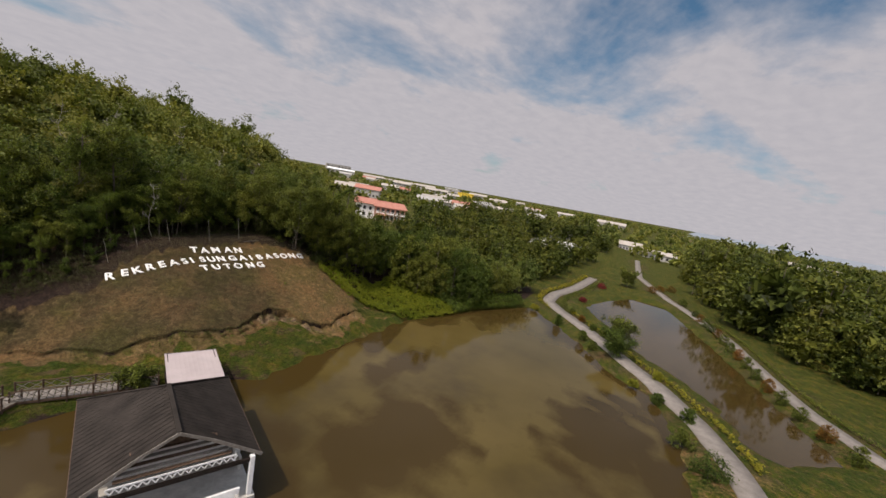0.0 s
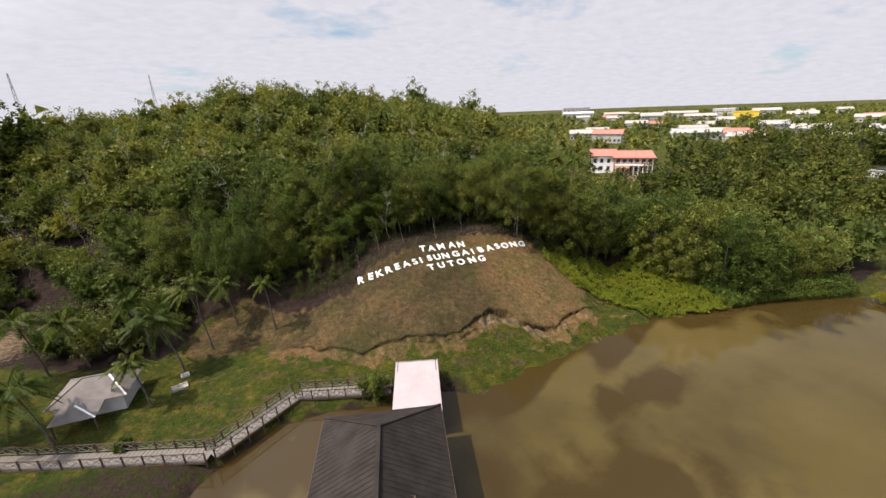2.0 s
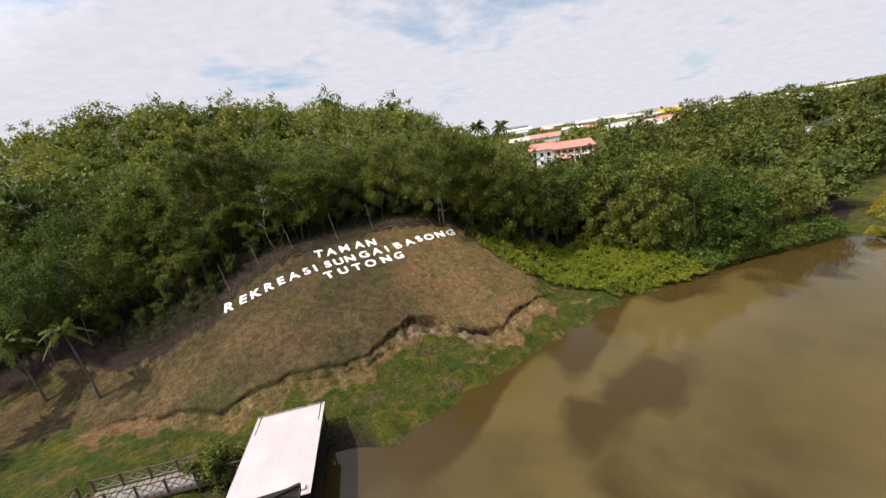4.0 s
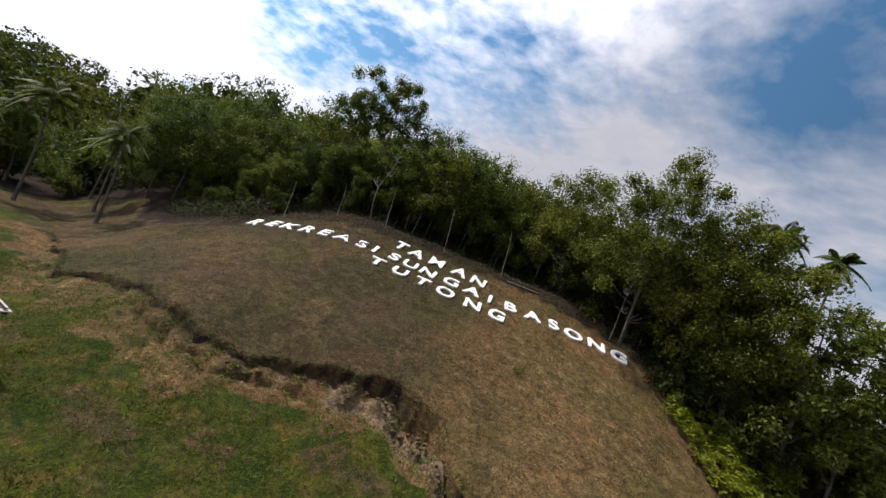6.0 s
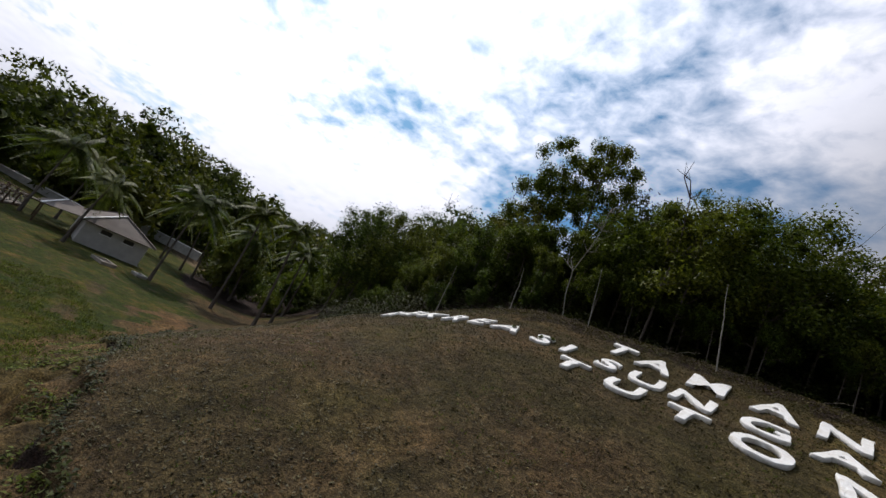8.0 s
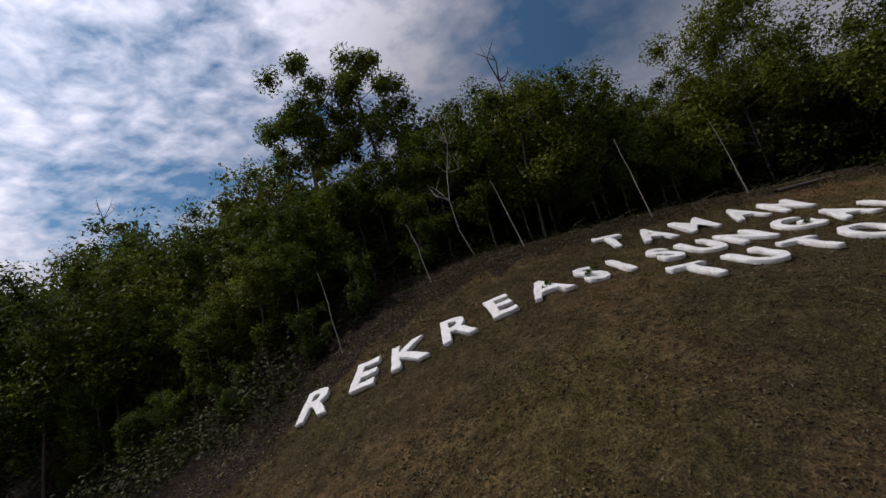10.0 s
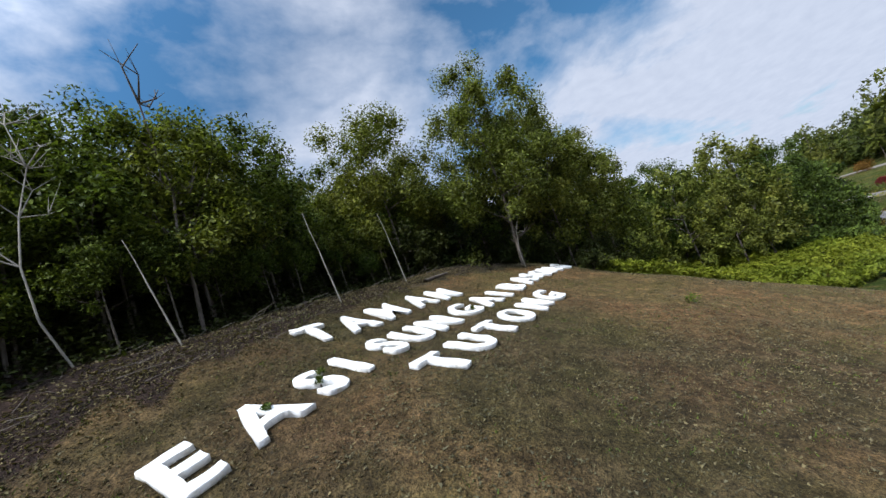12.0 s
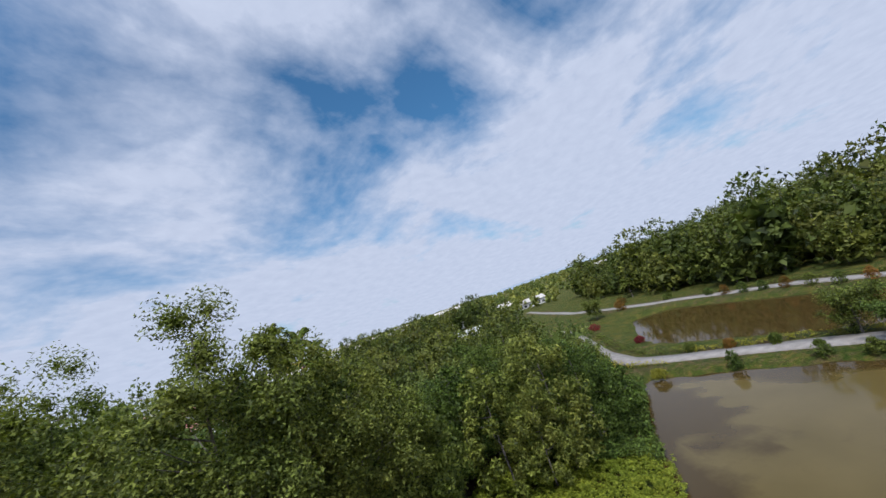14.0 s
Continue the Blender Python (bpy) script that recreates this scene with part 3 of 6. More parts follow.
xs = axis_steps(-4500, 4500, [(-900, 450), (-300, 100), (-120, 20), (-50, 2.5), (-27, 0.8), (-21, 0.3), (-12, 0.2), (11, 0.13), (18, 0.2), (25, 0.3), (60, 0.9), (130, 2.5), (320, 19), (900, 100), (2400, 250), (4500, 525)])
ys = axis_steps(-4500, 4500, [(-900, 450), (-300, 100), (-130, 17), (-90, 2.5), (-24, 1.0), (-18, 0.6), (-13, 0.35), (-11.9, 0.16), (-10.5, 0.085), (-9.8, 0.04), (-9.2, 0.1), (5, 0.38), (8, 0.42), (30, 1.5), (120, 6), (300, 20), (900, 100), (2400, 250), (4500, 525)])
GX, GY = np.meshgrid(xs, ys)
# the grid's lines follow the scarp
YC = crack_y(GX)
GY = np.where((GY > -18) & (GY < -10), -18 + (GY + 18) * (YC + 18) / 8, np.where((GY >= -10) & (GY < 5), 5 - (5 - GY) * (5 - YC) / 15, GY))
GZ = land(GX, GY)
nx, ny = len(xs), len(ys)
ii, jj = np.meshgrid(np.arange(nx - 1), np.arange(ny - 1))
k0 = (jj * nx + ii).ravel()
ground = quads_mesh("ground", np.stack([GX, GY, GZ], -1).reshape(-1, 3), np.stack([k0, k0 + 1, k0 + nx + 1, k0 + nx], 1), M_GROUND, smooth=True)
tagged(ground, "grassy park ground with a dry brown slope and green lawns", "ground", kind="structure")
cr = crack_y(GX) - GY
onslope = sstep(-27, -21, GX) * (1 - sstep(17, 21, GX))
dry = np.maximum(onslope * (1 - sstep(1.4, 3.2, cr + 0.9 * waves(GX, GY, 3, 7))), sstep(2.2, 3.2, GZ) * (GY < 12) * (GX < 26))
dry = np.maximum(dry, 0.58 * sstep(0.3, 0.9, waves(GX, 2.2 * GY, 5, 17) + 0.5 * waves(GX, GY, 1.6, 18)) * (GY < -5) * (GX > -32) * (GX < 24))
dry = np.maximum(dry, np.exp(-(((GX + 27) / 8) ** 2 + ((GY - 4) / 5) ** 2)) * 1.2)
soil = onslope * (sstep(-0.1, 0.15, cr) * (1 - sstep(0.9, 2.6, cr)) * (0.06 + 0.16 * sstep(1, 5, GX) + 0.36 * waves(GX, GY, 2.6, 9))
                  + np.exp(-(((GX - 5.6) / 3.0) ** 2 + ((cr - 1.1) / 1.1) ** 2)) * (cr > 0.1) * (1.0 + 0.35 * waves(GX, GY, 1.2, 10)))
soil = np.maximum(soil, np.exp(-(((GX + 66) / 14) ** 2 + ((GY - 16) / 9) ** 2)) * 0.9)
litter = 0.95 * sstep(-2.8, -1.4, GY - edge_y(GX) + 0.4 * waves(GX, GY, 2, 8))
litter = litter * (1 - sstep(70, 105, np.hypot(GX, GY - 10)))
# dark band on the scarp face, painting in its shade along with dark soil
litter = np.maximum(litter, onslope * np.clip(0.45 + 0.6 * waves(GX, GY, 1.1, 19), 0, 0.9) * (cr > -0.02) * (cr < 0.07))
# dark ellipse where the shelter's shadow falls: painted shade over black mud
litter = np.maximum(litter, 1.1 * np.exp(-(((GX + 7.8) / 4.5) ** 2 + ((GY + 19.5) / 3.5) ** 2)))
mud = np.abs(poly_dist(GX, GY, POND))
litter = np.maximum(litter, 0.85 * (1 - sstep(0.5, 2.2, mud + 0.6 * waves(GX, GY, 3, 13))) * (GX < -14) * (GX > -60))
litter = np.maximum(litter, 0.57 * sstep(-12, -17, GY) * sstep(-26, -30, GX) * sstep(-62, -56, GX))
paths = np.minimum(poly_dist(GX, GY, PATH_A, False), poly_dist(GX, GY, PATH_B, False))
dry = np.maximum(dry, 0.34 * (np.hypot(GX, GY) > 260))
dry = np.maximum(dry, 0.44 * (1 - sstep(4, 9, paths)) + 0.15 * waves(GX, GY, 8, 12) * (paths < 9))
# tan fields on the far plain, paled to paint in the distance haze
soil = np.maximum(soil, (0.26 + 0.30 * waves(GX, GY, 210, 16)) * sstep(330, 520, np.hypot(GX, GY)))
soil = np.maximum(soil, (np.hypot((GX - 92) / 13, (GY - 48) / 11) < 1) * 0.8)
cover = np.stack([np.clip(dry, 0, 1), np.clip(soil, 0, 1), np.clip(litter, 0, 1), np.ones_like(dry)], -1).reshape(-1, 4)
# bleached dry turf; beyond 260 m the lightening stands in for haze
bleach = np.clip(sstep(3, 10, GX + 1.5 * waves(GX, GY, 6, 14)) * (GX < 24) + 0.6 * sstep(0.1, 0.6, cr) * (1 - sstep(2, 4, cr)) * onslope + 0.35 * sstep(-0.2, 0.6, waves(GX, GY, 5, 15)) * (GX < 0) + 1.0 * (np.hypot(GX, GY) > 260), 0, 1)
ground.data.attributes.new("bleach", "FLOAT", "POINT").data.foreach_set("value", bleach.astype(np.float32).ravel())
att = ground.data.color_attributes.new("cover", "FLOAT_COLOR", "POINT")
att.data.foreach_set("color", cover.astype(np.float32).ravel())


def sheet(name, x0, x1, y0, y1, z, n, mat, label, category):
    gx, gy = np.meshgrid(np.linspace(x0, x1, n), np.linspace(y0, y1, n))
    a, b = np.meshgrid(np.arange(n - 1), np.arange(n - 1))
    k = (b * n + a).ravel()
    o = quads_mesh(name, np.stack([gx, gy, gx * 0 + z], -1).reshape(-1, 3), np.stack([k, k + 1, k + n + 1, k + n], 1), mat)
    return tagged(o, label, category, kind="structure")


pond = sheet("water", -80, 125, -95, -12, 0.0, 150, M_WATER, "murky brown pond water with dark weedy shallows", "water")
wx, wy = np.array([v.co.x for v in pond.data.vertices]), np.array([v.co.y for v in pond.data.vertices])
shore = -np.minimum(poly_dist(wx, wy, POND), poly_dist(wx, wy, POND_B))
weed = 0.85 * (1 - sstep(0.3, 3.4, shore + 2.2 * waves(wx, wy, 9, 61)))
for bx_, by_, rx_, ry_ in ((1, -38, 8, 5), (14, -28, 6, 2), (20, -54, 9, 5), (-21, -21, 7, 3.5), (-7, -21, 6, 2.5), (-16, -33, 9, 7), (50, -27, 9, 3)):
    weed = np.maximum(weed, 1.25 * np.exp(-(((wx - bx_) / rx_) ** 2 + ((wy - by_) / ry_) ** 2)) + 0.35 * waves(wx, wy, 6, 62) * (np.hypot((wx - bx_) / rx_, (wy - by_) / ry_) < 1.6))
weed = np.maximum(weed, 0.6 * (poly_dist(wx, wy, POND_B) < 1))
pond.data.attributes.new("weed", "FLOAT", "POINT").data.foreach_set("value", np.clip(weed, 0, 1).astype(np.float32))
sheet("sea", 500, 4500, -4400, 4400, -1.5, 8, M_SEA, "flat grey sea at the horizon", "sea")


def ribbon(name, pts, width, lift, mat, label, category, n=160):
    """A paved strip along a line, laid on the ground."""
    P = np.array(pts, float)
    s = np.r_[0, np.cumsum(np.hypot(*np.diff(P, axis=0).T))]
    u = np.linspace(0, s[-1], n)
    c = np.c_[np.interp(u, s, P[:, 0]), np.interp(u, s, P[:, 1])]
    ker = np.array([1, 2, 3, 2, 1]) / 9.0
    for i in range(2):
        c[:, i] = np.convolve(np.pad(c[:, i], 2, mode="edge"), ker, mode="valid")
    d = np.gradient(c, axis=0)
    d /= np.linalg.norm(d, axis=1, keepdims=True)
    nrm = np.c_[-d[:, 1], d[:, 0]]
    V, F = [], []
    for k, o in enumerate((-1, 1)):
        q = c + nrm * o * width / 2
        z = np.maximum(land(q[:, 0], q[:, 1]), 0.3) + lift
        V += [np.c_[q, z], np.c_[q, z - 0.35]]
    V = np.concatenate(V)
    for i in range(n - 1):
        F += [(2 * n + i, i, i + 1, 2 * n + i + 1), (i, n + i, n + i + 1, i + 1), (3 * n + i, 2 * n + i, 2 * n + i + 1, 3 * n + i + 1)]
    o = quads_mesh(name, V, F, mat)
    return tagged(o, label, category, kind="structure")


ribbon("path_causeway", PATH_A, 3.0, 0.22, M_PATH, "pale paved footpath winding between two ponds", "path")
ribbon("path_bank", PATH_B, 2.6, 0.22, M_PATH, "pale paved footpath along the far bank", "path")

# ---- hillside letters ----
def letter_mesh(ch, size, seed):
    """A cast letter with slightly uneven strokes and chipped edges."""
    cu = bpy.data.curves.new("glyph", "FONT")
    cu.body, cu.size, cu.align_x, cu.align_y = ch, size / 0.729, "CENTER", "BOTTOM_BASELINE"
    cu.offset, cu.extrude, cu.bevel_depth, cu.bevel_resolution, cu.resolution_u = 0.030, 0.055, 0.012, 0, 4
    ob = bpy.data.objects.new("glyph", cu)
    scene.collection.objects.link(ob)
    me = bpy.data.meshes.new_from_object(ob.evaluated_get(bpy.context.evaluated_depsgraph_get()))
    bpy.data.objects.remove(ob)
    xs_ = [v.co.x for v in me.vertices]
    mid = (min(xs_) + max(xs_)) / 2
    for v in me.vertices:
        v.co.x -= mid
        v.co.y -= size / 2
    bm = bmesh.new()
    bm.from_mesh(me)
    bmesh.ops.remove_doubles(bm, verts=bm.verts, dist=0.0005)
    for _ in range(2):
        bmesh.ops.subdivide_edges(bm, edges=[e for e in bm.edges if e.calc_length() > 0.16], cuts=1)
    bmesh.ops.triangulate(bm, faces=bm.faces)
    r = np.random.RandomState(seed)
    P = np.array([v.co[:] for v in bm.verts])
    wx, wy = 0.020 * waves(P[:, 0], P[:, 1], 0.9, seed), 0.020 * waves(P[:, 0], P[:, 1], 0.9, seed + 50)
    wz = 0.014 * waves(P[:, 0], P[:, 1], 0.8, seed + 90) * (P[:, 2] > 0)
    for v, a, b, c in zip(bm.verts, wx, wy, wz):
        chip = r.normal(0, 0.0055, 3)
        v.co.x = v.co.x * 0.97 + a + chip[0]
        v.co.y += b + chip[1]
        v.co.z += c + 0.5 * chip[2]
    bm.to_mesh(me)
    bm.free()
    me.materials.clear()
    me.materials.append(M_LETTER)
    return me


def ground_frame(x, y, turn=0.0):
    """A pose on the ground at (x, y): z along the slope's normal, y uphill, turned by degrees."""
    e = 0.7
    n = Vector((float(land(x - e, y) - land(x + e, y)) / (2 * e), float(land(x, y - e) - land(x, y + e)) / (2 * e), 1)).normalized()
    xa = Vector((math.cos(radians(turn)), math.sin(radians(turn)), 0))
    xa = (xa - n * xa.dot(n)).normalized()
    ya = n.cross(xa)
    m = Matrix((xa, ya, n)).transposed().to_4x4()
    m.translation = (x, y, float(land(x, y)))
    return m


rl = random.Random(4)
LET = 1.22


def lay_letter(ch, x, y, turn):
    ob = new("sign_letter", letter_mesh(ch, LET, rl.randrange(1000)))
    ob.matrix_world = ground_frame(x, y, turn + rl.uniform(-3, 3)) @ Matrix.Translation((0, 0, 0.06)) @ pose(0, 0, 0, rl.uniform(-1.5, 1.5), rl.uniform(-1.5, 1.5), 0)
    tagged(ob, f"white-painted concrete letter {ch} lying on the dry grass slope", "letter", "hillside sign letters")


ROWS = [("REKREASI", [(-10.32, 0.95), (-8.92, 0.66), (-7.66, 0.49), (-6.26, 0.40), (-5.0, 0.30), (-3.68, 0.20), (-2.25, 0.28), (-1.27, 0.36)]),
        ("SUNGAI", [(0.19, 0.45), (1.42, 0.42), (2.78, 0.38), (4.49, 0.33), (6.05, 0.24), (7.36, 0.12)]),
        ("BASONG", [(8.82, 0.08), (10.34, 0.04), (11.84, 0.12), (13.22, 0.06), (14.80, -0.02), (16.25, -0.25)]),
        ("TAMAN", [(-0.1, 2.47), (1.27, 2.28), (2.89, 2.27), (4.71, 2.2), (6.22, 1.96)]),
        ("TUTONG", [(-0.37, -1.46), (1.27, -1.40), (2.87, -1.42), (4.47, -1.46), (6.37, -1.50), (8.01, -1.57)])]
for word, spots in ROWS:
    for i, (ch, (x, y)) in enumerate(zip(word, spots)):
        (xa, ya), (xb, yb) = spots[max(i - 1, 0)], spots[min(i + 1, len(spots) - 1)]
        lay_letter(ch, x, y, math.degrees(math.atan2(yb - ya, xb - xa)))

# ---- woods ----
def in_poly_any(x, y):
    return np.minimum(poly_dist(x, y, POND), poly_dist(x, y, POND_B)) < 2.0


def wooded(x, y):
    """Where the close woods stand."""
    w = (y > edge_y(x)) | (y < bank_y(x))
    w &= ~in_poly_any(x, y)
    w &= ~((x > 84) & (x < 140) & (y > 30) & (y < 95) & (np.hypot((x - 102) / 18, (y - 54) / 17) < 1))      # clearing round the house
    w &= ~((x < -52) & (x > -68) & (y < 26) & (y > -20))
    w &= ~(np.hypot((x - 90) / 14, (y - 46) / 12) < 1)
    w &= ~(np.hypot((x - 168) / 30, (y + 1) / 16) < 1)
    w &= (poly_dist(x, y, PATH_A, False) > 4) & (poly_dist(x, y, PATH_B, False) > 5)
    return w


def scatter(rng, x0, x1, y0, y1, gap, test):
    """Jittered grid of places that pass the test."""
    gx, gy = np.meshgrid(np.arange(x0, x1, gap), np.arange(y0, y1, gap))
    x = gx.ravel() + rng.uniform(-0.45, 0.45, gx.size) * gap
    y = gy.ravel() + rng.uniform(-0.45, 0.45, gx.size) * gap
    k = test(x, y)
    return x[k], y[k]


def make_tree(seed, h, crown, leafs, size, mat, bark, label, name="tree", **kw):
    (tv, tf), (lv, lf) = tree_arrays(seed, h, crown, leafs, size, **kw)
    t = thing(name, Matrix.Identity(4), label, "tree", "trees at the wood's edge")
    quads_mesh("trunk", tv, tf, bark, t, smooth=True)
    quads_mesh("crown", lv, lf, mat, t)
    return t


def merge_trees(name, rng, kinds, x, y, mat, bark, label, smin, smax, sizes=None):
    """Woods too many to count: copies of a few tree shapes in one mesh."""
    V, F, I, T, o = [], [], [], [], 0
    z = land(x, y)
    for i in range(len(x)):
        (tv, tf), (lv, lf) = kinds[rng.integers(len(kinds))]
        s, a = rng.uniform(smin, smax) * (sizes[i] if sizes is not None else 1), rng.uniform(0, 6.28)
        c, n = math.cos(a) * s, math.sin(a) * s
        M = np.array([[c, -n, 0], [n, c, 0], [0, 0, s * rng.uniform(0.85, 1.15)]])
        tint = rng.random()
        if len(tv) and tf.shape[1] == 4:
            tf = np.concatenate([tf[:, :3], tf[:, (0, 2, 3)]])
        for v, f, k in ((tv, tf, 1), (lv, lf, 0)) if len(tv) else ((lv, lf, 0),):
            T.append(np.full(len(v), tint, np.float32))
            V.append(v @ M.T + (x[i], y[i], z[i] - 0.1)); F.append(f + o); I.append(np.full(len(f), k)); o += len(v)
    ob = quads_mesh(name, np.concatenate(V), np.concatenate(F), mat, idx=np.concatenate(I), mats=[mat, bark])
    ob.data.attributes.new("tint", "FLOAT", "POINT").data.foreach_set("value", np.concatenate(T))
    return tagged(ob, label, "woods", kind="stuff")


rw = np.random.default_rng(11)
# trees at the edge, each a thing of its own
EDGE = [make_tree(20 + i, h, c, n, s, M_LEAF_EDGE if i > 5 else M_LEAF, b, lab, bare=bare, slim=sl)
        for i, (h, c, n, s, b, bare, sl, lab) in enumerate([
            (5.2, 1.7, 5600, 0.092, M_BARK, 0.46, 0.35, "young leafy green tree at the edge of the woods"),
            (6.0, 1.9, 5600, 0.092, M_BARK, 0.48, 0.35, "slender green tree with a thin trunk"),
            (4.3, 1.8, 5600, 0.092, M_BARK, 0.38, 0.35, "bushy green sapling with dense low foliage"),
            (7.2, 2.3, 7500, 0.104, M_BARK, 0.35, 0.4, "leafy green tree with an uneven spreading crown"),
            (7.8, 2.5, 7500, 0.104, M_BARK, 0.35, 0.45, "tall green tree with an open billowing crown"),
            (5.0, 1.7, 9500, 0.078, M_BARK, 0.15, 0.4, "young leafy green tree with small leaves"),
            (6.3, 1.9, 9500, 0.082, M_BARK, 0.25, 0.4, "leafy green tree with small leaves and a thin trunk")])]
ex, ey = scatter(rw, -36, 36, -12, 13, 1.75, lambda x, y: (y > edge_y(x) + 1.1) & (y < edge_y(x) + 6.5) & (x > -34) & (x < 34))
for n, (x, y) in enumerate(zip(ex, ey)):
    depth = y - edge_y(x)
    k = rw.integers(0, 3) if depth < 2.6 else rw.integers(1, 5)
    if x < -4 and depth < 5:
        k = 5 + (depth > 1.8)
    m = pose(x, y, float(land(x, y)) - 0.1, rw.uniform(-5, 5), rw.uniform(-5, 5), rw.uniform(0, 360)) @ Matrix.Scale((rw.uniform(0.72, 1.02) * (0.64 if depth < 2.6 else 1.05) if k < 3 or k > 4 else rw.uniform(0.72, 0.95)) * float(np.interp(x, [-14, -10, -7], [0.76, 0.84, 1.0])), 4)
    t = copy_thing(EDGE[k], m)
    t.matrix_world = m
for t in EDGE:
    for c in list(t.children):
        bpy.data.objects.remove(c)
    bpy.data.objects.remove(t)

KM = [dense_tree(60 + i, h, c, 1150, 0.185, 0.2, d) for i, (h, c, d) in enumerate([(7.2, 3.5, 18), (8.4, 3.9, 22), (6.2, 3.2, 15), (9.8, 3.4, 24), (7.0, 4.3, 20), (5.6, 2.6, 13)])]
mx, my = scatter(rw, -95, 75, -20, 110, 3.7, lambda x, y: wooded(x, y) & (y > edge_y(x) + np.where((x > -34) & (x < 34), 13.0, 0.5)) & (y < edge_y(x) + 82 + 0 * x))
KH = [dense_tree(65 + i, h, c, 620, 0.25, 0.2, d) for i, (h, c, d) in enumerate([(7.6, 3.5, 18), (8.6, 3.9, 22), (6.4, 3.2, 15), (9.8, 3.4, 24), (7.2, 4.2, 20)])]
low = np.interp(mx, [-75, -45, -30], [0.62, 0.85, 1.0])
near = my < 34
merge_trees("hill_woods", rw, KM, mx[near], my[near], M_LEAF_FAR, M_BARK, "dense green secondary woods covering the hill", 0.52, 1.16, low[near])
merge_trees("crest_woods", rw, KH, mx[~near], my[~near], M_LEAF_FAR, M_BARK, "dense green woods along the crest of the hill", 0.52, 1.22, low[~near])
KN = [dense_tree(70 + i, h, c, 2900, 0.12, 0.04, 30) for i, (h, c) in enumerate([(7.0, 2.4), (8, 2.5), (6.2, 2.2), (9.0, 2.6)])]
hx, hy = scatter(rw, -34, 34, -4, 26, 2.9, lambda x, y: wooded(x, y) & (y > edge_y(x) + 5.6) & (y < edge_y(x) + 13))
merge_trees("slope_woods", rw, KN, hx, hy, M_LEAF_BANK, M_BARK, "leafy green woods rising behind the letters", 0.7, 1.1)
KB = [dense_tree(80 + i, h, c, 430, 0.44, 0.05, 24) for i, (h, c) in enumerate([(12, 4.6), (14, 5.0), (10, 4.2), (16, 5.2)])]
bx, by = scatter(rw, 20, 230, -170, 60, 7.0, lambda x, y: wooded(x, y) & ((y < bank_y(x)) | (x > 75)) & (x + y < 320))
merge_trees("bank_woods", rw, KB, bx, by, M_LEAF_BANK, M_BARK, "tall dense green woods beyond the ponds", 0.7, 1.2, np.where((bx > 90) & (by < -60), 1.3, 0.85))
lx, ly = scatter(rw, -135, -66, -25, 70, 6.0, lambda x, y: (y > -22 - 0.3 * (x + 66)) | (x < -90))
merge_trees("side_woods", rw, KB, lx, ly, M_LEAF_BANK, M_BARK, "dark woods on the rise behind the hut", 0.7, 1.1)
KF = [dense_tree(90 + i, h, c, 34, 1.6, 0.1, 12, False, n=14, spray=0.4) for i, (h, c) in enumerate([(10, 5), (12, 5.5), (8, 5)])]
def clear(x, y):
    """Open ground round the houses and the car park on the plain."""
    return (np.hypot((x - 102) / 18, (y - 54) / 17) < 1) | (np.hypot((x - 168) / 30, (y + 1) / 16) < 1)


def far_test(x, y):
    d = np.hypot(x, y + 20)
    return (d > 95) & ~((x > -100) & (x < 235) & (y > -195) & (y < 62)) & ~clear(x, y) & (rw.uniform(0, 1, x.shape) < np.clip(380 / d, 0.18, 1)) & (d < 1420) & (y > -900) & (np.arctan2(x, y) > -0.9) & (np.arctan2(x, y) < 2.9)
fx, fy = scatter(rw, -400, 1700, -700, 1500, 17, far_test)
merge_trees("far_woods", rw, KF, fx, fy, M_LEAF_FAR, M_BARK, "distant green woods spreading over the plain", 0.7, 1.2, np.full(len(fx), 0.72))

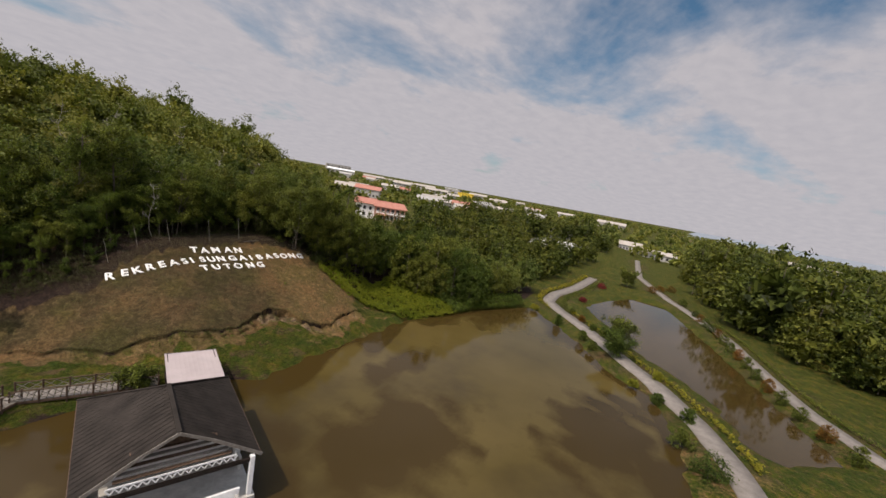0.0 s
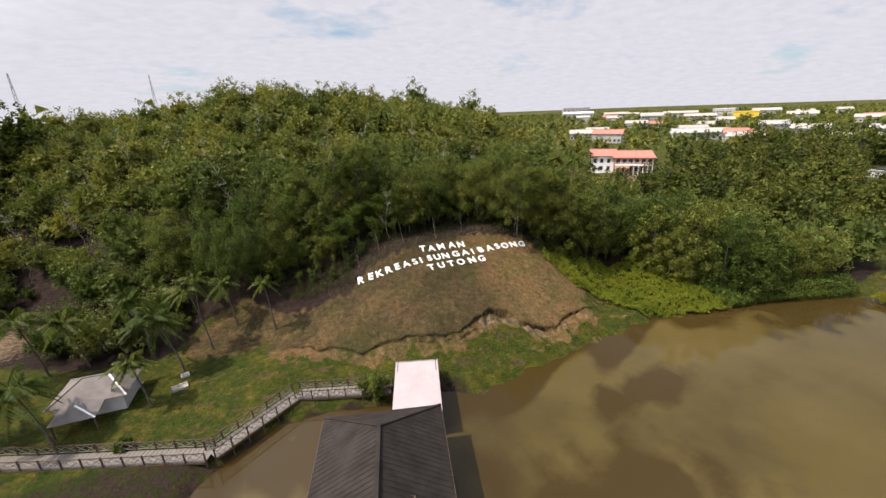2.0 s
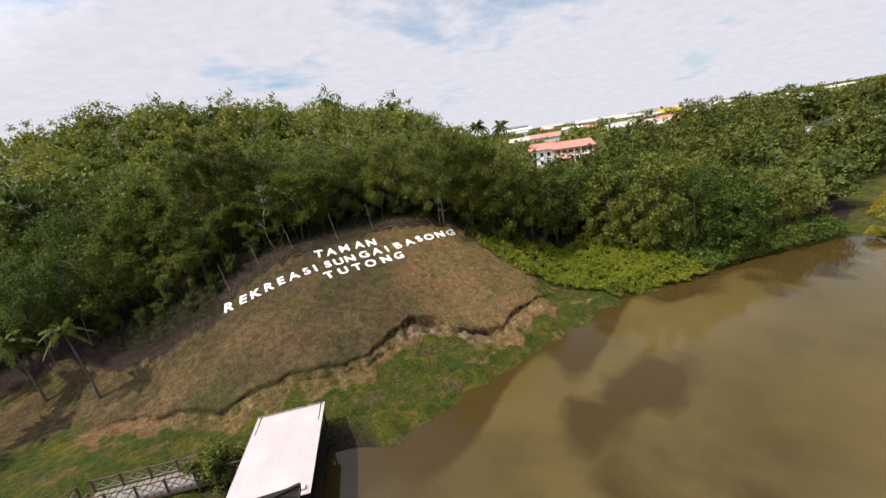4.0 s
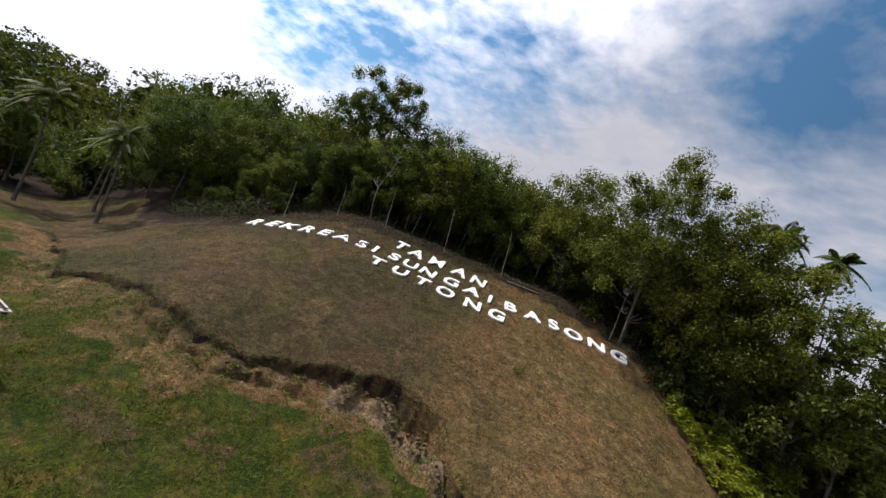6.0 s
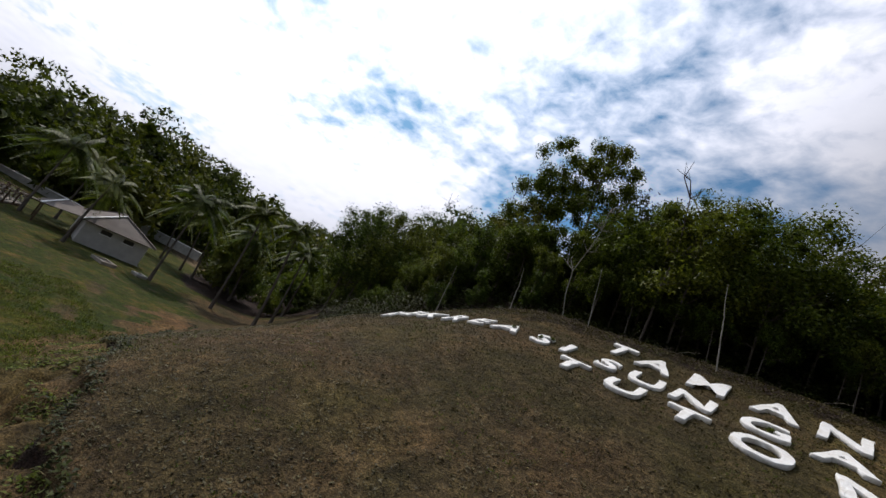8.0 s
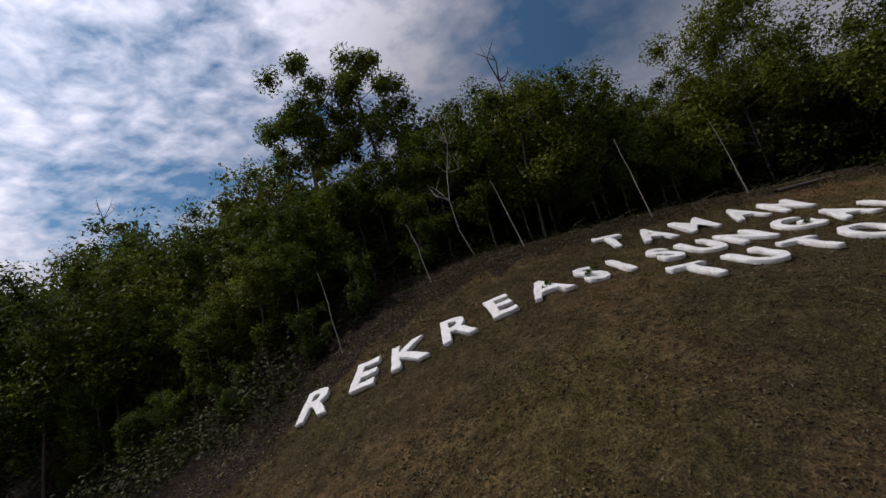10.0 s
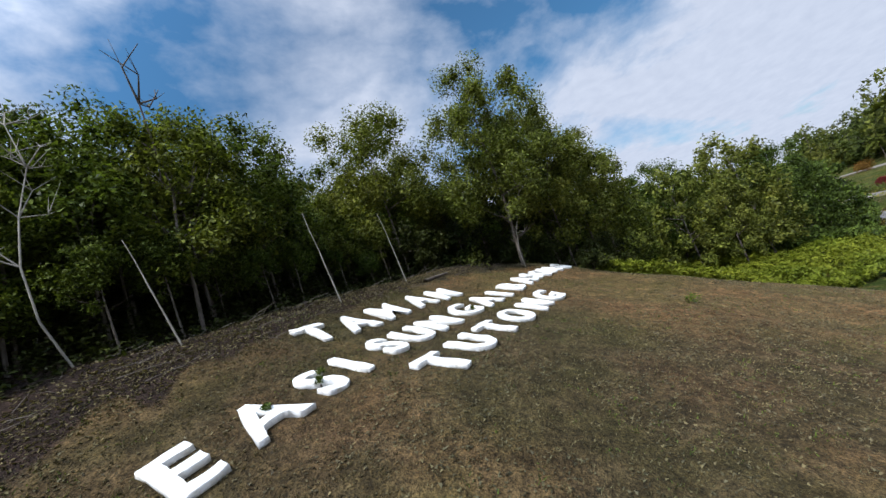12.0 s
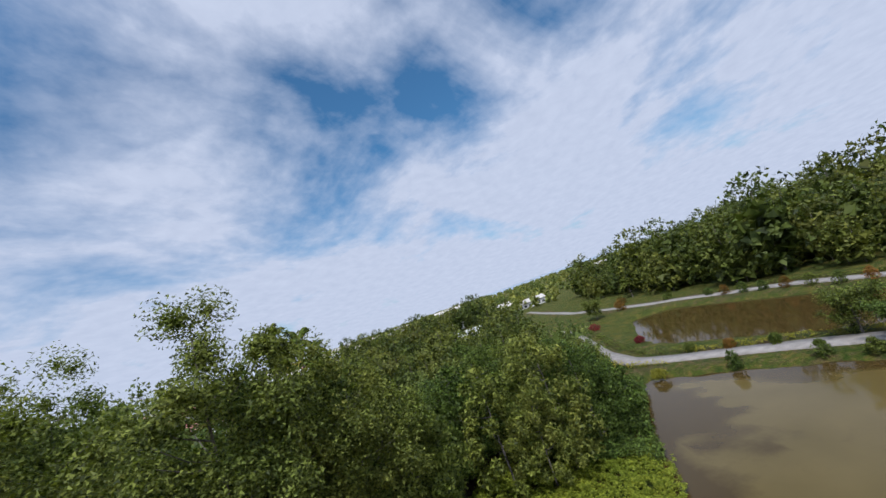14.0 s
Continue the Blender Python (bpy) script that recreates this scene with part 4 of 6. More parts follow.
# ---- pavilion in the pond ----
def pavilion():
    t = thing("pavilion", pose(-15.8, -28.4, 0, 0, 0, -17), "timber-and-plaster pavilion with a dark pitched roof standing in the pond", "pavilion")
    E, R = 4.25, 7.05
    lft = [(-5.2, -5.7, E - 0.35), (-5.2, 5.3, E), (0, 0.4, R), (0, -5.75, R - 0.05)]
    rgt = [(-x, y, z) for x, y, z in lft]
    for name, pts in (("roof_slope", lft), ("roof_slope", rgt[::-1]), ("roof_hip", [(5.2, 5.3, E), (0, 0.4, R), (-5.2, 5.3, E)])):
        prism(name, pts[::-1], [tuple(range(len(pts)))], 0.07, M_ROOF, t)
    # raised seams of the roof sheets
    for s in (-1, 1):
        for k in range(24):
            y = -5.45 + k * 0.45
            top = min(1.0, max(0.0, (5.3 - y) / 4.9))
            a = Vector((s * 5.19, y, E - 0.35 + 0.35 * (y + 5.7) / 11 + 0.06))
            b = Vector((s * 5.19 * (1 - top), y, a.z + (R - a.z + 0.05) * top))
            if (b - a).length > 0.4:
                beam("roof_seam", a, b, 0.035, 0.012, M_ROOF, t, 0)
    beam("ridge_cap", (0, -5.8, R + 0.06), (0, 0.5, R + 0.08), 0.28, 0.09, M_ROOF, t)
    for s in (-1, 1):
        beam("hip_cap", (s * 5.2, 5.3, E + 0.04), (0, 0.4, R + 0.06), 0.2, 0.06, M_ROOF, t)
        beam("barge_board", (s * 5.25, -5.78, E - 0.42), (s * 1.9, -5.82, R - 1.05), 0.06, 0.24, M_TIMBERGREY, t)
        beam("barge_board", (s * 1.9, -5.82, R - 1.05), (0, -5.84, R - 0.02), 0.06, 0.22, M_TIMBERGREY, t)
        beam("eave_board", (s * 5.2, -5.7, E - 0.42), (s * 5.2, 5.3, E - 0.08), 0.05, 0.18, M_TIMBER, t)
    beam("eave_board", (-5.2, 5.28, E - 0.08), (5.2, 5.28, E - 0.08), 0.05, 0.18, M_TIMBER, t)
    prism("gable_face", [(-2.3, -4.7, 5.65), (2.3, -4.7, 5.65), (0, -4.7, 6.9)], [(0, 1, 2)], 0.06, M_TIMBER, t)
    for k in range(5):
        z, y = 5.62 - 0.24 * k, -4.75 - 0.24 * k
        beam("gable_louvre", (-2.4 - 0.2 * k, y, z), (2.4 + 0.2 * k, y, z), 0.30, 0.05, M_TIMBERGREY if k % 2 else M_TIMBER, t)
    beam("fascia", (-3.5, -6.0, 4.50), (3.5, -6.0, 4.50), 0.05, 0.12, M_WHITE, t)
    for k in range(16):
        x = -3.3 + k * 0.44
        a, b = ((x - 0.22, -6.0, 4.44), (x, -6.0, 4.12)), ((x, -6.0, 4.12), (x + 0.22, -6.0, 4.44))
        beam("fretwork", *a, 0.04, 0.08, M_WHITE, t)
        beam("fretwork", *b, 0.04, 0.08, M_WHITE, t)
    box("floor", -4.9, 4.9, -6.2, 5.0, 0.62, 0.9, M_CONC, t, 0.03, "stained concrete floor slab")
    box("terrace", -3.6, 3.6, -10.2, -6.21, 0.55, 0.8, M_CONC, t, 0.03, "weathered pale concrete terrace")
    box("terrace_step", -2.2, 2.2, -10.9, -10.21, 0.35, 0.6, M_CONC, t, 0.03)
    for s in (-1, 1):
        box("parapet", s * 3.6 - 0.12, s * 3.6 + 0.12, -10.2, -6.3, 0.8, 1.55, M_CONC, t, 0.03)
        box("side_wall", s * 4.55 - 0.08, s * 4.55 + 0.08, -3.2, 4.6, 0.9, 2.0, M_PALEWALL, t, 0.02)
        for y in (-5.9, -2.2, 1.4, 4.7):
            box("post", s * 4.55 - 0.16, s * 4.55 + 0.16, y - 0.16, y + 0.16, 0.9, E - 0.2 + (0.2 if y > 3 else 0), M_WHITE, t, 0.02)
            box("pile", s * 4.4 - 0.2, s * 4.4 + 0.2, y - 0.2, y + 0.2, -1.2, 0.62, M_CONC, t, 0.02)
    box("front_wall", -3.9, 3.9, -5.98, -5.8, 0.9, 1.7, M_WHITE, t, 0.02, "white plaster parapet with rust stains")
    box("back_wall", -4.4, 4.4, -1.1, -0.9, 0.9, 4.0, M_PALEWALL, t, 0.02)
    beam("tie_beam", (-4.7, -5.9, 3.75), (4.7, -5.9, 3.75), 0.2, 0.26, M_TIMBERSHADE, t)
    return t


pavilion()


def shelter():
    t = thing("shelter_roof", pose(-9.55, -19.2, 0, 0, 0, -20), "open shelter with a pale pinkish sheet-metal flat roof over the deck", "shelter")
    x0, x1, y0, y1 = -2.35, 2.35, -4.6, 3.9
    bm = bmesh.new()
    n = 36
    top = []
    for j, y in enumerate((y0, y1)):
        top.append([bm.verts.new((x0 + (x1 - x0) * i / n, y, 3.02 - 0.02 * (y - y0) + (0.006 if i % 3 == 0 else 0))) for i in range(n + 1)])
    for i in range(n):
        bm.faces.new((top[0][i], top[0][i + 1], top[1][i + 1], top[1][i]))
    bm.normal_update()
    bmesh.ops.solidify(bm, geom=bm.faces[:], thickness=0.03)
    part("roof_sheet", bm, M_METAL, t)
    # frame and deck below the roof, their shade painted into the timber colour
    for y in (y0 + 0.1, -0.4, y1 - 0.12):
        beam("purlin", (x0 + 0.05, y, 2.8), (x1 - 0.05, y, 2.8), 0.1, 0.14, M_TIMBERSHADE, t)
    for x in (x0 + 0.25, x1 - 0.25):
        beam("rafter", (x, y0, 2.93), (x, y1, 2.8), 0.08, 0.12, M_TIMBERSHADE, t)
        for y in (y0 + 0.1, -0.4, y1 - 0.3):
            box("post", x - 0.07, x + 0.07, y - 0.07, y + 0.07, 0.0, 2.75, M_TIMBERSHADE, t)
        for z in (1.2, 1.6):
            beam("rail", (x, y0 + 0.1, z), (x, y1 - 0.3, z), 0.06, 0.08, M_TIMBERSHADE, t)
        for k in range(16):
            y = y0 + 0.4 + k * 0.48
            beam("baluster", (x, y, 0.95), (x, y, 1.6), 0.04, 0.04, M_TIMBERSHADE, t, 0)
    box("deck", x0 + 0.1, x1 - 0.1, y0, y1 - 0.1, 0.72, 0.88, M_TIMBERSHADE, t, 0.01)
    box("gutter", x1 - 0.7, x1 - 0.3, y0 + 0.3, y0 + 0.55, 3.06, 3.2, M_WHITE, t, 0.02)


shelter()

# ---- boardwalk ----
WAY = [(-11.6, -16.6), (-14.5, -15.5), (-21.1, -12.9), (-29.0, -18.0), (-42.2, -12.5), (-47.2, -10.3), (-52.6, -13.0), (-58.5, -17.4)]


def boardwalk():
    t = thing("boardwalk", Matrix.Identity(4), "weathered grey timber boardwalk with dark rails over the pond edge", "boardwalk")
    plank = None
    H, Wd = 1.0, 1.6
    rs = random.Random(8)
    for i in range(len(WAY) - 1):
        a, b = Vector((*WAY[i], H)), Vector((*WAY[i + 1], H))
        d = (b - a).normalized()
        n = Vector((-d.y, d.x, 0))
        L = (b - a).length
        ang = math.degrees(math.atan2(d.y, d.x))
        k = int(L / 0.42)
        for j in range(k):
            c = a + d * (0.21 + j * L / k)
            if plank is None:
                plank = box("plank", -0.19, 0.19, -Wd / 2, Wd / 2, -0.03, 0.03, M_TIMBERGREY, t, 0.006)
                o = plank
            else:
                o = new("plank", plank.data)
                o.parent = t
            o.matrix_local = pose(c.x, c.y, c.z + rs.uniform(-0.008, 0.008), rs.uniform(-0.6, 0.6), 0, ang + rs.uniform(-0.8, 0.8))
        for s in (-1, 1):
            o1, o2 = a + n * s * (Wd / 2 + 0.03), b + n * s * (Wd / 2 + 0.03)
            up = Vector((0, 0, 1))
            beam("joist", o1 - up * 0.13, o2 - up * 0.13, 0.1, 0.2, M_TIMBER, t)
            beam("top_rail", o1 + up * 0.95, o2 + up * 0.95, 0.09, 0.07, M_TIMBER, t)
            beam("mid_rail", o1 + up * 0.22, o2 + up * 0.22, 0.06, 0.06, M_TIMBERGREY, t)
            m = max(1, round(L / 1.7))
            for j in range(m + 1):
                p = o1 + (o2 - o1) * j / m
                g = min(0.0, float(land(p.x, p.y)) - 0.3)
                box("post", p.x - 0.06, p.x + 0.06, p.y - 0.06, p.y + 0.06, g, H + 1.05, M_TIMBER, t, 0.008)
                if j < m:
                    q = o1 + (o2 - o1) * (j + 1) / m
                    h = (q - p) / 2
                    for u, v in ((p, p + h), (p + h, q)):
                        beam("brace", u + up * 0.27, v + up * 0.88, 0.035, 0.05, M_TIMBERGREY, t, 0)
                        beam("brace", u + up * 0.88, v + up * 0.27, 0.03, 0.05, M_TIMBERGREY, t, 0)
    return t


boardwalk()


def jetty():
    t = thing("timber_jetty", pose(-57.5, -9.5, 0, 0, 0, 20), "derelict timber jetty frame with missing planks", "jetty")
    for x in (-0.8, 0.8):
        beam("stringer", (x, -4, 0.8), (x, 3, 0.8), 0.14, 0.16, M_TIMBER, t)
        for y in (-3.6, -0.5, 2.6):
            box("post", x - 0.07, x + 0.07, y - 0.07, y + 0.07, -0.5, 1.3, M_TIMBER, t)
    for k, y in enumerate((-3.7, -3.2, -2.5, -1.6, -1.1, -0.2, 0.9, 1.4, 2.4)):
        beam("plank", (-1.1, y, 0.91), (1.1, y + 0.12 * (k % 3), 0.91), 0.24, 0.05, M_TIMBERGREY, t)


jetty()


# ---- hut ----
def hut():
    t = thing("hut", pose(-40.6, -4.3, 0.78, 0, 0, -4) @ Matrix.Scale(0.86, 4), "small pale-walled hut with a tan hipped roof and white ridge caps", "hut")
    for name, b in (("wall", (3.3, 3.45, -2.7, 2.7)), ("wall", (-3.45, -3.3, -2.7, 2.7)), ("wall", (-3.3, 3.3, 2.55, 2.7)), ("wall", (-3.3, 3.3, -2.7, -2.55))):
        box(name, *b, 0, 2.35, M_PALEWALL, t)
    for y in (-0.9, 1.0):
        w = box("window", 3.44, 3.48, y - 0.45, y + 0.45, 1.65, 2.05, M_DARK, t, 0.004)
        box("window_frame", 3.45, 3.5, y - 0.52, y + 0.52, 1.56, 1.64, M_WHITE, w, 0.004)
    box("door", -0.5, 0.4, -2.74, -2.69, 0, 2.0, M_TIMBER, t, 0.004)
    e, r = 2.3, 3.95
    c = [(-4, -3.2, e), (4, -3.2, e), (4, 3.2, e), (-4, 3.2, e), (-1.2, 0, r), (1.5, 0, r)]
    for f in ((0, 1, 5, 4), (1, 2, 5), (2, 3, 4, 5), (3, 0, 4)):
        prism("roof_slope", [c[i] for i in f], [tuple(range(len(f)))], 0.06, M_HUTROOF, t)
    for i, j in ((0, 4), (1, 5), (2, 5), (3, 4), (4, 5)):
        a, b = Vector(c[i]) + Vector((0, 0, 0.05)), Vector(c[j]) + Vector((0, 0, 0.05))
        beam("ridge_cap", a, b, 0.2, 0.06, M_WHITE if (i, j) == (1, 5) else M_HUTROOF, t)
    # porch
    p = [(-2.6, -6.0, 2.0), (1.8, -6.0, 2.0), (1.8, -3.1, 2.25), (-2.6, -3.1, 2.25), (-0.4, -4.4, 3.0), (-0.4, -3.1, 3.0)]
    for f in ((0, 1, 4), (1, 2, 5, 4), (0, 4, 5, 3)):
        prism("porch_roof", [p[i] for i in f], [tuple(range(len(f)))], 0.05, M_HUTROOF, t)
    beam("ridge_cap", Vector(p[1]) + Vector((0, 0, 0.05)), Vector(p[4]) + Vector((0, 0, 0.05)), 0.18, 0.06, M_WHITE, t)
    for x in (-2.4, 1.6):
        box("post", x - 0.07, x + 0.07, -5.85, -5.71, 0, 2.0, M_TIMBER, t)
    box("plinth", -3.6, 3.6, -6.1, 2.9, -0.25, 0.06, M_CONC, t, 0.03)


hut()
for x, y, w, d in ((-33.2, -5.4, 1.6, 1.1), (-33.0, -3.0, 0.9, 0.8)):
    s = thing("inspection_cover", pose(x, y, float(land(x, y)), 0, 0, 15), "concrete inspection slab with a raised rim set in the lawn", "manhole")
    box("slab", -w / 2, w / 2, -d / 2, d / 2, -0.1, 0.1, M_ROCK, s, 0.02)
    for b in ((-w / 2, w / 2, -d / 2, -d / 2 + 0.15), (-w / 2, w / 2, d / 2 - 0.15, d / 2), (-w / 2, -w / 2 + 0.15, -d / 2 + 0.15, d / 2 - 0.15), (w / 2 - 0.15, w / 2, -d / 2 + 0.15, d / 2 - 0.15)):
        box("rim", *b, 0.1, 0.22, M_CONC if w < 1.5 else M_ROCK, s, 0.01)


# ---- palms ----
def palm_arrays(seed, h, fronds, lean, length=2.9):
    rng = np.random.default_rng(seed)
    n = 9
    u = np.linspace(0, 1, n)
    pts = np.c_[lean[0] * u**1.6, lean[1] * u**1.6, h * u]
    trunk = tube(pts, 0.075 + 0.08 * np.exp(-u * 8) + 0.02 * (1 - u), 7)
    V, F, o = [], [], 0
    stems = []
    for k in range(fronds):
        a = 2.4 * k + rng.uniform(-0.2, 0.2)
        el = rng.uniform(-0.5, 1.2) if k > 3 else rng.uniform(0.9, 1.3)
        L = length * rng.uniform(0.8, 1.1)
        d = np.array([math.cos(a), math.sin(a), 0])
        s = np.linspace(0, 1, 11)
        rach = pts[-1] + np.outer(s * math.cos(el) * L, d) + np.outer(s * math.sin(el) * L - 0.75 * L * s**2 * (0.55 + 0.4 * math.cos(el)), (0, 0, 1))
        stems.append(tube(rach[::2], np.linspace(0.035, 0.008, 6), 4))
        side = np.array([-d[1], d[0], 0])
        for j in range(44):
            uu = 0.12 + 0.88 * j / 43
            p = np.array([np.interp(uu, s, rach[:, i]) for i in range(3)])
            ll = 0.72 * math.sin(math.pi * min(1, 0.18 + uu * 0.8)) * L / 2.9 + 0.1
            for sg in (-1, 1):
                dr = side * sg * 0.8 + d * 0.5 + np.array([0, 0, -0.62 + rng.uniform(-0.25, 0.15)])
                dr /= np.linalg.norm(dr)
                w = np.cross(dr, (0, 0, 1)); w = w / (np.linalg.norm(w) + 1e-9) * 0.042
                V += [p, p + dr * ll * 0.45 + w, p + dr * ll, p + dr * ll * 0.45 - w]
                F.append((o, o + 1, o + 2, o + 3)); o += 4
    return trunk, join(stems), (np.array(V), np.array(F))


def palm(x, y, top, tx, ty, seed, fronds=22, length=3.1, label="coconut palm with a slim leaning trunk and drooping green fronds", group="palms by the hut"):
    z = float(land(x, y))
    tr, st, fr = palm_arrays(seed, top - z, fronds, (tx - x, ty - y), length)
    t = thing("palm_tree", pose(x, y, z - 0.05), label, "palm tree", group)
    quads_mesh("trunk", *tr, M_BARK, t, smooth=True)
    quads_mesh("crownshaft", *st, M_PALM, t)
    quads_mesh("crown", *fr, M_PALM, t)


for n, (x, y, z, tx, ty, fr, ln) in enumerate([
        (-30.5, 2.0, 9.9, -31.8, 2.3, 18, 2.4), (-33.1, -2.2, 8.3, -35.1, -1.4, 24, 3.1), (-22.6, 1.5, 9.3, -23.0, 1.0, 12, 1.7), (-27.5, 5.7, 8.4, -28.3, 5.9, 16, 2.2),
        (-35.5, -7.7, 6.2, -36.4, -7.1, 18, 2.3), (-42.9, -9.9, 7.6, -44.4, -9.5, 26, 3.2), (-48.3, -7.0, 7.3, -49.9, -6.5, 22, 2.9), (-55.8, -2.1, 4.6, -57.0, -2.6, 18, 2.6),
        (-53, 4, 7.4, -54.3, 3.4, 22, 2.8), (-48.5, 5, 8.6, -49.4, 4.4, 22, 3.0), (-44.5, 5, 7.6, -45.3, 4.2, 22, 2.9), (-38.5, 7, 8.2, -39.2, 6.3, 22, 2.9), (-32.4, 9.6, 8.6, -32.0, 9.4, 16, 2.3),
        (150.0, -60.0, 6.5, 150.5, -60.0, 22, 3.4)]):
    palm(x, y, z, tx, ty, 300 + n, fr + 4, ln * 1.15)
for n, (x, y, z) in enumerate([(24.8, 3.2, 21.2), (29.2, 3.5, 20.8)]):
    palm(x, y, z, x + 0.3, y - 0.2, 340 + n, 20, 2.0, "tall palm with drooping dark fronds above the woods", "palms above the woods")


# ---- single trees that stand out ----
def lone_tree(x, y, h, crown, leafs, size, mat, bark, label, seed, turn=0.0, lean=(0, 0), name="tree", **kw):
    t = make_tree(seed, h, crown, leafs, size, mat, bark, label, name, **kw)
    t.matrix_world = pose(x, y, float(land(x, y)) - 0.1, lean[0], lean[1], turn)
    return t


lone_tree(-11.0, 10.8, 13.8, 2.4, 24000, 0.095, M_LEAF_EDGE, M_BARK, "tall slender tree with an airy dark green crown", 401, bare=0.42, slim=0.5, limbs=13, dome=34, clump=0.17)
lone_tree(-6.9, 11.0, 14.4, 2.7, 26000, 0.095, M_LEAF_EDGE, M_BARK, "tall slender tree with an airy dark green crown", 402, bare=0.40, slim=0.5, limbs=14, dome=40, clump=0.17)
for n, (x, y, top, c) in enumerate([(2.2, 12.6, 22.2, 3.1), (-1.6, 12.0, 22.0, 2.9), (6.1, 13.4, 22.4, 3.3), (9.4, 12.6, 20.8, 2.9), (-12.5, 10.5, 18.2, 2.6), (19.0, 11.4, 23.6, 3.5), (-18, 14, 18.8, 3.1), (12.1, 7.2, 22.6, 3.5), (-27, 9.5, 16.2, 3.1), (-23.5, 8.5, 15.8, 2.9), (-30, 13, 17.2, 3.1), (-20.5, 8.5, 15.6, 2.8), (-15.5, 16, 21.5, 3.1), (-24, 15, 19.0, 3.1), (-35, 17, 18.0, 3.3), (-3.5, 17, 24.5, 3.1), (0.4, 7.8, 20.7, 2.7), (3.6, 8.3, 20.4, 2.6), (-2.6, 8.2, 19.6, 2.3), (19.8, -0.4, 20.0, 3.1), (22.4, -1.6, 19.0, 3.0)]):
    lone_tree(x, y, top - float(land(x, y)), c, 30000 if 11 < x < 13 else 18000, 0.098, M_LEAF_OLIVE if x > 1 and (x > 11 or n % 2 == 0) else (M_LEAF if n % 2 else M_LEAF_EDGE), M_BARK, "leafy green tree rising above the wood's edge", 460 + n, bare=0.18, limbs=11, slim=0.22, clump=0.19, dome=42)
lone_tree(16.9, 2.0, 14.6, 3.7, 46000, 0.098, M_LEAF, M_BARK, "tall spreading tree with pale bare limbs", 404, bare=0.12, limbs=16, slim=0.35, clump=0.16, dome=64, lean=(7, -4))
lone_tree(21.8, 2.6, 12.5, 4.0, 9000, 0.16, M_LEAF, M_BARK, "broad tree with a dense green crown", 405, bare=0.2, limbs=14, slim=0.3)
for n, (x, y, top, c) in enumerate([(20.8, 0.8, 20.2, 3.0), (23.2, -0.2, 19.8, 3.0), (25.4, -2.4, 17.6, 3.1), (28.6, -2.2, 15.4, 2.9), (31.6, -1.6, 14.8, 2.8), (34.8, -0.8, 13.4, 3.0), (38.2, -1.6, 13.6, 3.2), (41.6, -3.6, 14.2, 3.6), (44.8, -6.6, 15.5, 4.0), (46, -11, 14.0, 4.0), (47.5, -15, 13.0, 3.6), (51, -18, 10.5, 3.6), (58, -19.5, 9.5, 4.0), (43, 6, 13.8, 4.0), (51, -8, 13.4, 4.2),
        (40.6, -13.4, 13.8, 3.6), (43.4, -16.8, 12.4, 3.4), (38.6, -7.6, 12.8, 3.2), (38.4, -11.0, 9.8, 2.8), (46.5, -19.4, 9.0, 3.2)]):
    lone_tree(x, y, top - float(land(x, y)), c, (14000, 8000)[n % 2], (0.13, 0.20)[n % 2], (M_LEAF_OLIVE if n % 3 == 0 else (M_LEAF if n % 3 == 1 else M_LEAF_EDGE)), M_BARK, "rounded bushy tree draped in dense broad leaves", 420 + n, bare=0.05, limbs=8, clump=0.17, out=1.6, dome=36, slim=0.4, fill=(0.7, 1.05))
lone_tree(45.5, -49.8, 4.8, 3.0, 9000, 0.15, M_LEAF, M_BARK, "spreading small tree on the causeway bank", 440, bare=0.25, limbs=14)
lone_tree(51.5, -49.5, 5.4, 3.2, 9000, 0.15, M_LEAF, M_BARK, "spreading small tree on the causeway bank", 441, bare=0.25, limbs=14)
lone_tree(126, -40, 5.5, 3.6, 6500, 0.2, M_LEAF, M_BARK, "round shade tree on the park lawn", 442, bare=0.3, limbs=12)
lone_tree(-13.4, -16.4, 2.6, 1.5, 8000, 0.11, M_LEAF, M_BARK, "dense bright green bush beside the shelter", 443, bare=0.03, limbs=14, name="bush")


# bushes under the trees, the shade there painted into their leaves
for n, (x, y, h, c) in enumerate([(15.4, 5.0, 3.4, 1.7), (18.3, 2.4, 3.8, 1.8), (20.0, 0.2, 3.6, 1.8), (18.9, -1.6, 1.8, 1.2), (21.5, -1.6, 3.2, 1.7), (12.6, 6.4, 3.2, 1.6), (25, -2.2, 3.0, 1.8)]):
    lone_tree(x, y, h, c, 5000, 0.085, M_LEAF_SHADED, M_BARK, "dense green bush at the foot of the trees, coloured as if shaded", 480 + n, bare=0.03, limbs=6, slim=0.3, clump=0.2, dome=18, name="bush")


